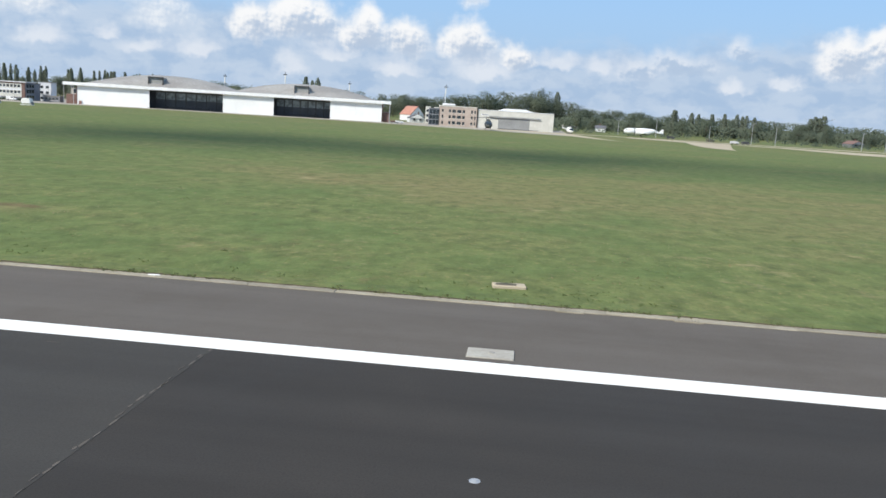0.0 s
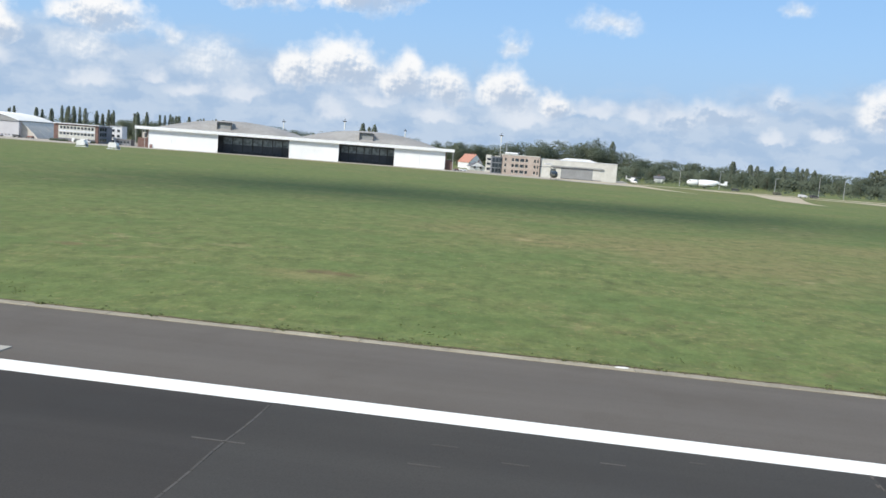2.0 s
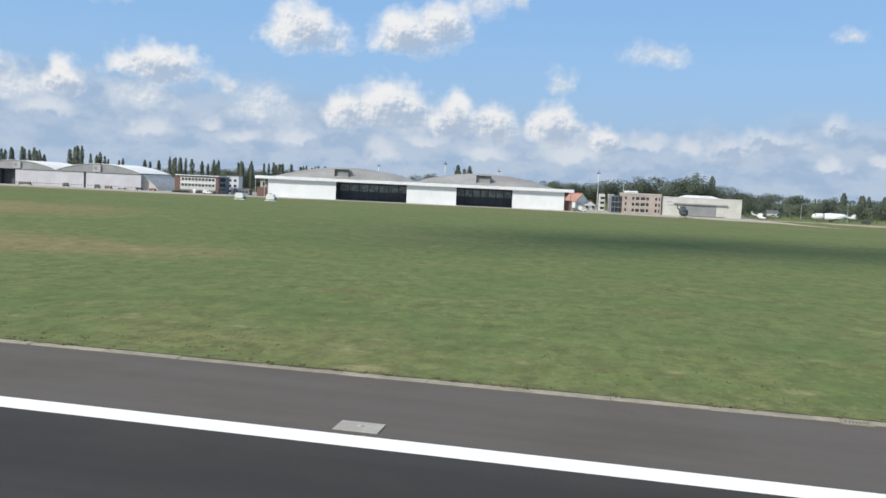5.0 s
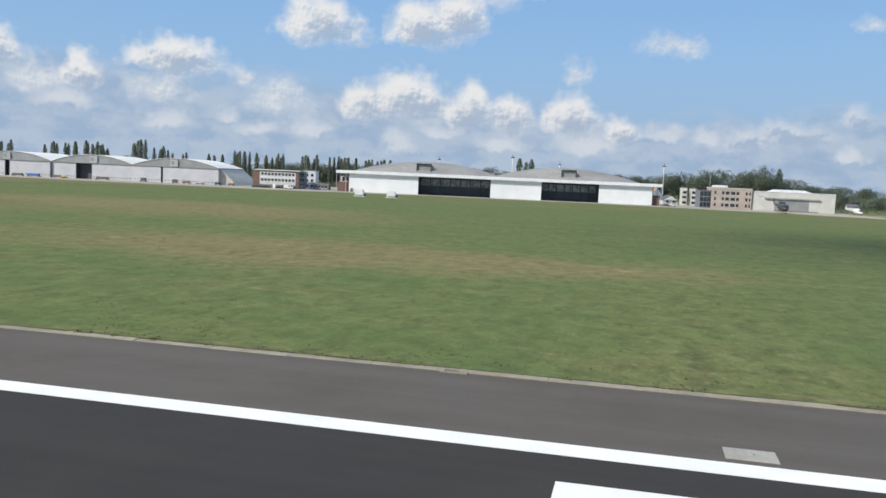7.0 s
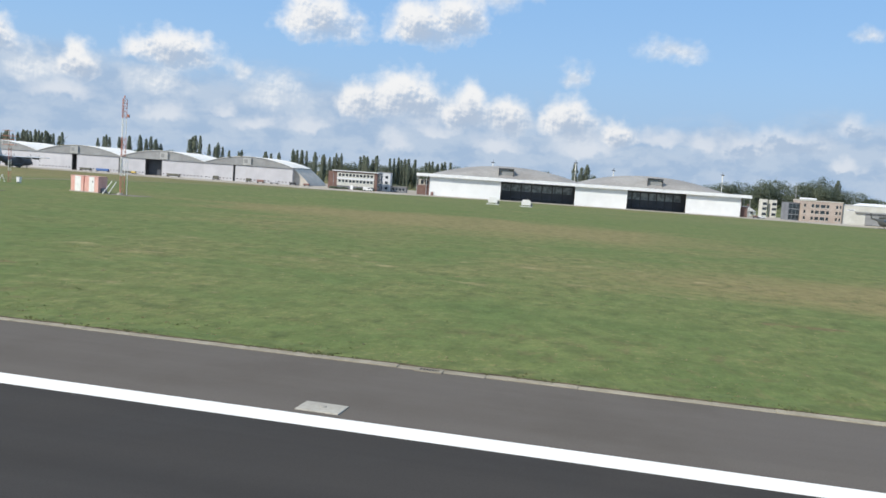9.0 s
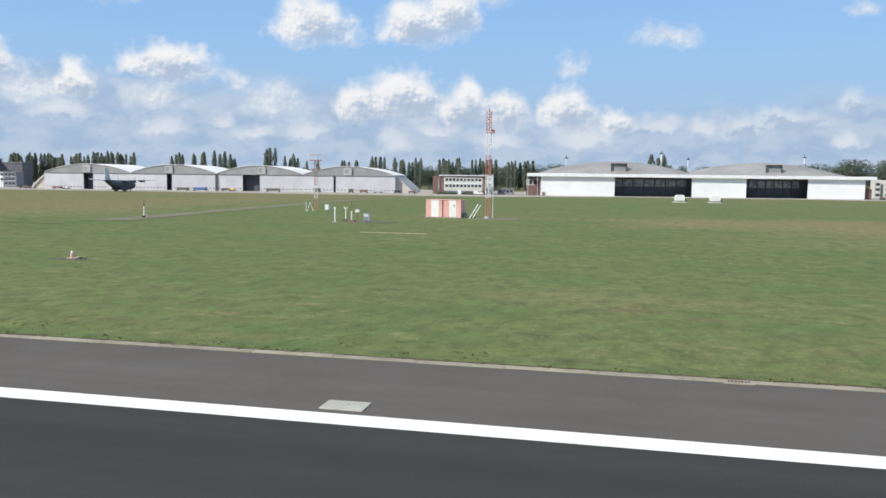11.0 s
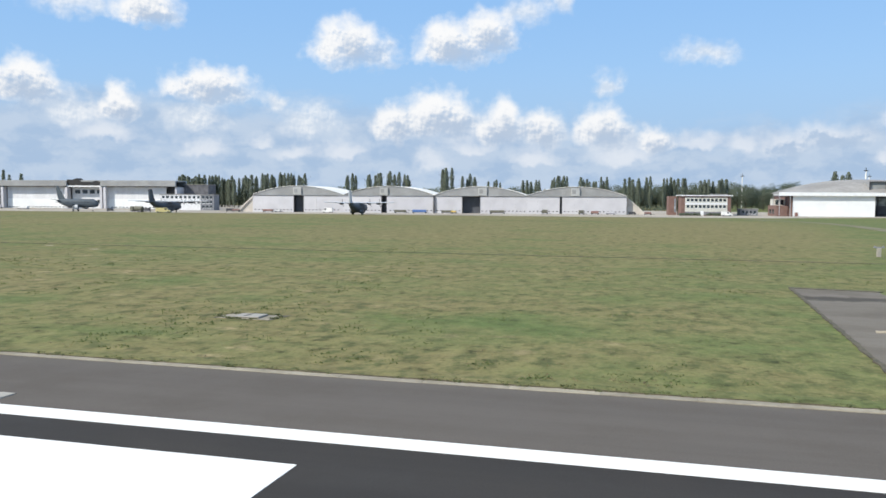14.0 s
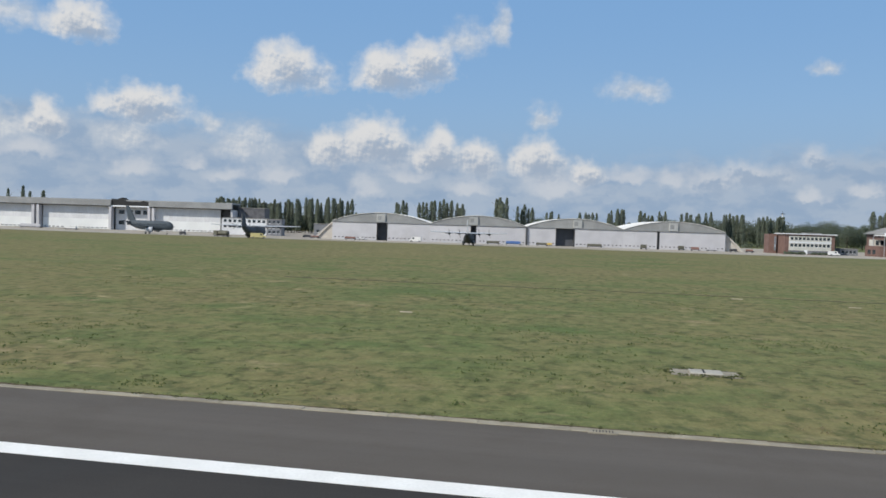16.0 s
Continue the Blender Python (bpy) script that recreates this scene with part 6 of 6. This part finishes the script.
def far_wood(count, u0, u1, v0, tall, label):
    """Closed belt of woodland behind all the rest."""
    r = random.Random(8)
    quads = []
    for i in range(count):
        u = r.uniform(u0, u1)
        v = v0 + r.uniform(0, 60) + max(0, abs(u - 50) - 500) * .12
        p = ROW_O + ALONG * u + BACK * v
        crest = tall + 3.5 * noise.noise(Vector((u * .012, 0, 3))) + 2.5 * noise.noise(Vector((u * .06, v * .05, 1)))
        z = land(p.x, p.y) + crest * r.random() ** (.45 if tall > 14 else .7)
        s = r.uniform(.5, 1.05)
        n = Vector((r.gauss(0, 1), r.gauss(0, 1) - .8, r.gauss(0, 1) + .6)).normalized()
        t1 = n.orthogonal().normalized()
        t2 = n.cross(t1)
        c = Vector((p.x, p.y, z))
        out = Vector((.8 * noise.noise(Vector((u * .08, v * .05, 4))), -.55, .65 + .5 * noise.noise(Vector((u * .1, 0, z * .2))))) + n * .25
        quads.append(([c + q for q in (-t1 * s, -t2 * s, t1 * s, t2 * s * .8)], out.normalized()))
    tagged(new("far_woodland", leafy("far_woodland", quads, BROADLEAF)), label, "woods", kind="stuff")


far_wood(34000, -1250, 1500, 380, 15.5, "dark green belt of distant woodland")
far_wood(20000, 165, 700, 150, 8.5, "low closed belt of woodland beyond the taxiway")
far_wood(9000, -700, 170, 280, 11.5, "closed belt of woodland behind the hangars")


def shrubs(name, count, u0, u1, v0, v1, h, label):
    r = random.Random(count)
    bm = bmesh.new()
    for i in range(count):
        p = row(r.uniform(u0, u1), r.uniform(v0, v1))
        for k in range(26):
            n = Vector((r.gauss(0, 1), r.gauss(0, 1), abs(r.gauss(0, 1)))).normalized()
            c = p + Vector((n.x * h * .6, n.y * h * .6, n.z * h * r.uniform(.5, 1)))
            t1 = n.orthogonal().normalized()
            t2, s = n.cross(t1), r.uniform(.2, .5)
            bm.faces.new([bm.verts.new(c + q) for q in (-t1 * s, -t2 * s, t1 * s, t2 * s)])
    tagged(new(name, mesh_of(name, bm, BROADLEAF)), label, "shrubs", kind="stuff")


shrubs("shrub_belt", 220, 172, 520, 40, 110, 3.2, "loose belt of shrubs before the woods")
shrubs("shrub_belt", 60, -185, -120, 120, 150, 4.0, "loose belt of shrubs behind brick offices")

# ================= cloud added above the field, out of sight, so that its shade lies on the grass


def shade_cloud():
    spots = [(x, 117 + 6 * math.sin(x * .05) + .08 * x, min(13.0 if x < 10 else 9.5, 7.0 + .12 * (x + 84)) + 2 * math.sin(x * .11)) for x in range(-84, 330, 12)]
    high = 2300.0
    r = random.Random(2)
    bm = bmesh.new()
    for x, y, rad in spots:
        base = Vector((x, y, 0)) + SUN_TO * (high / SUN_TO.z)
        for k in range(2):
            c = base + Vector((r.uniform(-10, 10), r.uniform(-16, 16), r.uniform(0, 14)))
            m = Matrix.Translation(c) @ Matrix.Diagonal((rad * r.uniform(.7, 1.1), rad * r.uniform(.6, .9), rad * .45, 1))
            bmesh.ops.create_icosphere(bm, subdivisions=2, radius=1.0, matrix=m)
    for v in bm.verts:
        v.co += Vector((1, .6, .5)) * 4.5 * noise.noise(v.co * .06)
    tagged(new("cloud", mesh_of("cloud", bm, CLOUD_MAT)), "unseen cloud added to shade the airfield grass", "cloud", kind="structure")


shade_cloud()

# ================= weeds and tufts


def weeds(name, spots, label, lift=-.02):
    r = random.Random(len(spots))
    verts, faces = [], []
    for x, y, s in spots:
        z = land(x, y) + lift
        for k in range(7):
            a, d = r.random() * 6.28, r.random() * s * .8
            bx, by = x + d * math.cos(a) * 1.4, y + d * math.sin(a)
            h = s * r.uniform(.12, .34)
            lean = Vector((r.uniform(-.5, .5), r.uniform(-.5, .5))) * h
            w = s * r.uniform(.12, .3)
            b = r.random() * 3.14
            i = len(verts)
            verts += [(bx - w * math.cos(b), by - w * math.sin(b), z), (bx + w * math.cos(b), by + w * math.sin(b), z), (bx + w * .6 * math.cos(b) + lean.x, by + w * .6 * math.sin(b) + lean.y, z + h), (bx - w * .6 * math.cos(b) + lean.x, by - w * .6 * math.sin(b) + lean.y, z + h * .8)]
            faces.append((i, i + 1, i + 2, i + 3))
    me = bpy.data.meshes.new(name)
    me.from_pydata(verts, [], faces)
    me.materials.append(WEED)
    tagged(new(name, me), label, "weeds", kind="stuff")


def tuft_field(name, count, x0, x1, y0, y1, size, grouped, material, label, seed):
    """Many small blade tufts on the mown grass, in loose groups."""
    r = np.random.default_rng(seed)
    x, y = r.uniform(x0, x1, count), y0 + (y1 - y0) * r.random(count) ** 1.5
    keep = np.array([noise.noise(Vector((a * .11, b * .09, seed))) + .7 * noise.noise(Vector((a * .5, b * .35, seed))) > grouped for a, b in zip(x, y)])
    for a0, a1, b1 in PAVED:
        keep &= ~((x > a0) & (x < a1) & (y < b1))
    x, y = x[keep], y[keep]
    z = np.array([land(a, b) for a, b in zip(x, y)]) - .01
    s = r.uniform(*size, len(x)) * (1 + .5 * r.random(len(x)) ** 4)
    corners = []
    for k in range(5):
        a, d = r.uniform(0, 6.28, len(x)), s * r.uniform(.1, .9, len(x))
        bx, by = x + d * np.cos(a), y + d * np.sin(a)
        h, w, b = s * r.uniform(.10, .30, len(x)), s * r.uniform(.10, .28, len(x)), r.uniform(0, 3.14, len(x))
        lx, ly = h * r.uniform(-.7, .7, len(x)), h * r.uniform(-.7, .7, len(x))
        corners += [np.stack((bx - w * np.cos(b), by - w * np.sin(b), z), 1), np.stack((bx + w * np.cos(b), by + w * np.sin(b), z), 1), np.stack((bx + lx, by + ly, z + h), 1)]
    v = np.stack(corners, 1).reshape(-1, 3)
    me = bpy.data.meshes.new(name)
    me.from_pydata(v.tolist(), [], np.arange(len(v)).reshape(-1, 3).tolist())
    me.materials.append(material)
    tagged(new(name, me), label, "weeds", kind="stuff")


r = random.Random(12)
spots = []
for i in range(5200):
    x = r.uniform(-470, 60)
    if noise.noise(Vector((x * .22, 0, 7))) + .5 * noise.noise(Vector((x * 1.1, 0, 3))) > -.12 and not (-293 < x < -286.2 or -260.2 < x < -255.8):
        spots.append((x, 27.03 + abs(r.gauss(0, .22)), r.uniform(.08, .24)))
for cx, cy in ((-321.4, 38.6), (-381.0, 39.2)):
    for i in range(40):
        a = r.uniform(0, 6.28)
        spots.append((cx + 1.75 * math.cos(a), cy + .95 * math.sin(a) + .05, r.uniform(.12, .32)))
weeds("kerb_weeds", spots, "weeds fringing the kerb and the pit covers", .035)
PAVED = ((-293.5, -286, 63), (-272.5, -255, 65))
tuft_field("grass_tufts", 52000, -470, 60, 27.3, 95, (.09, .20), .20, TUFT, "dark weed tufts scattered through mown grass", 3)
tuft_field("pale_tufts", 30000, -470, 60, 27.3, 80, (.08, .20), .22, STALK, "pale dry grass stalks scattered through mown grass", 8)
tuft_field("coarse_tufts", 26000, -470, -250, 27.3, 95, (.14, .34), .22, TUFT, "coarse dark tussocks in dry mown grass", 5)

# bring the plan to metres
for ob in list(scene.objects):
    if ob.parent is None and ob.type in ("MESH", "EMPTY"):
        ob.matrix_basis = Matrix.Scale(PLAN, 4) @ ob.matrix_basis
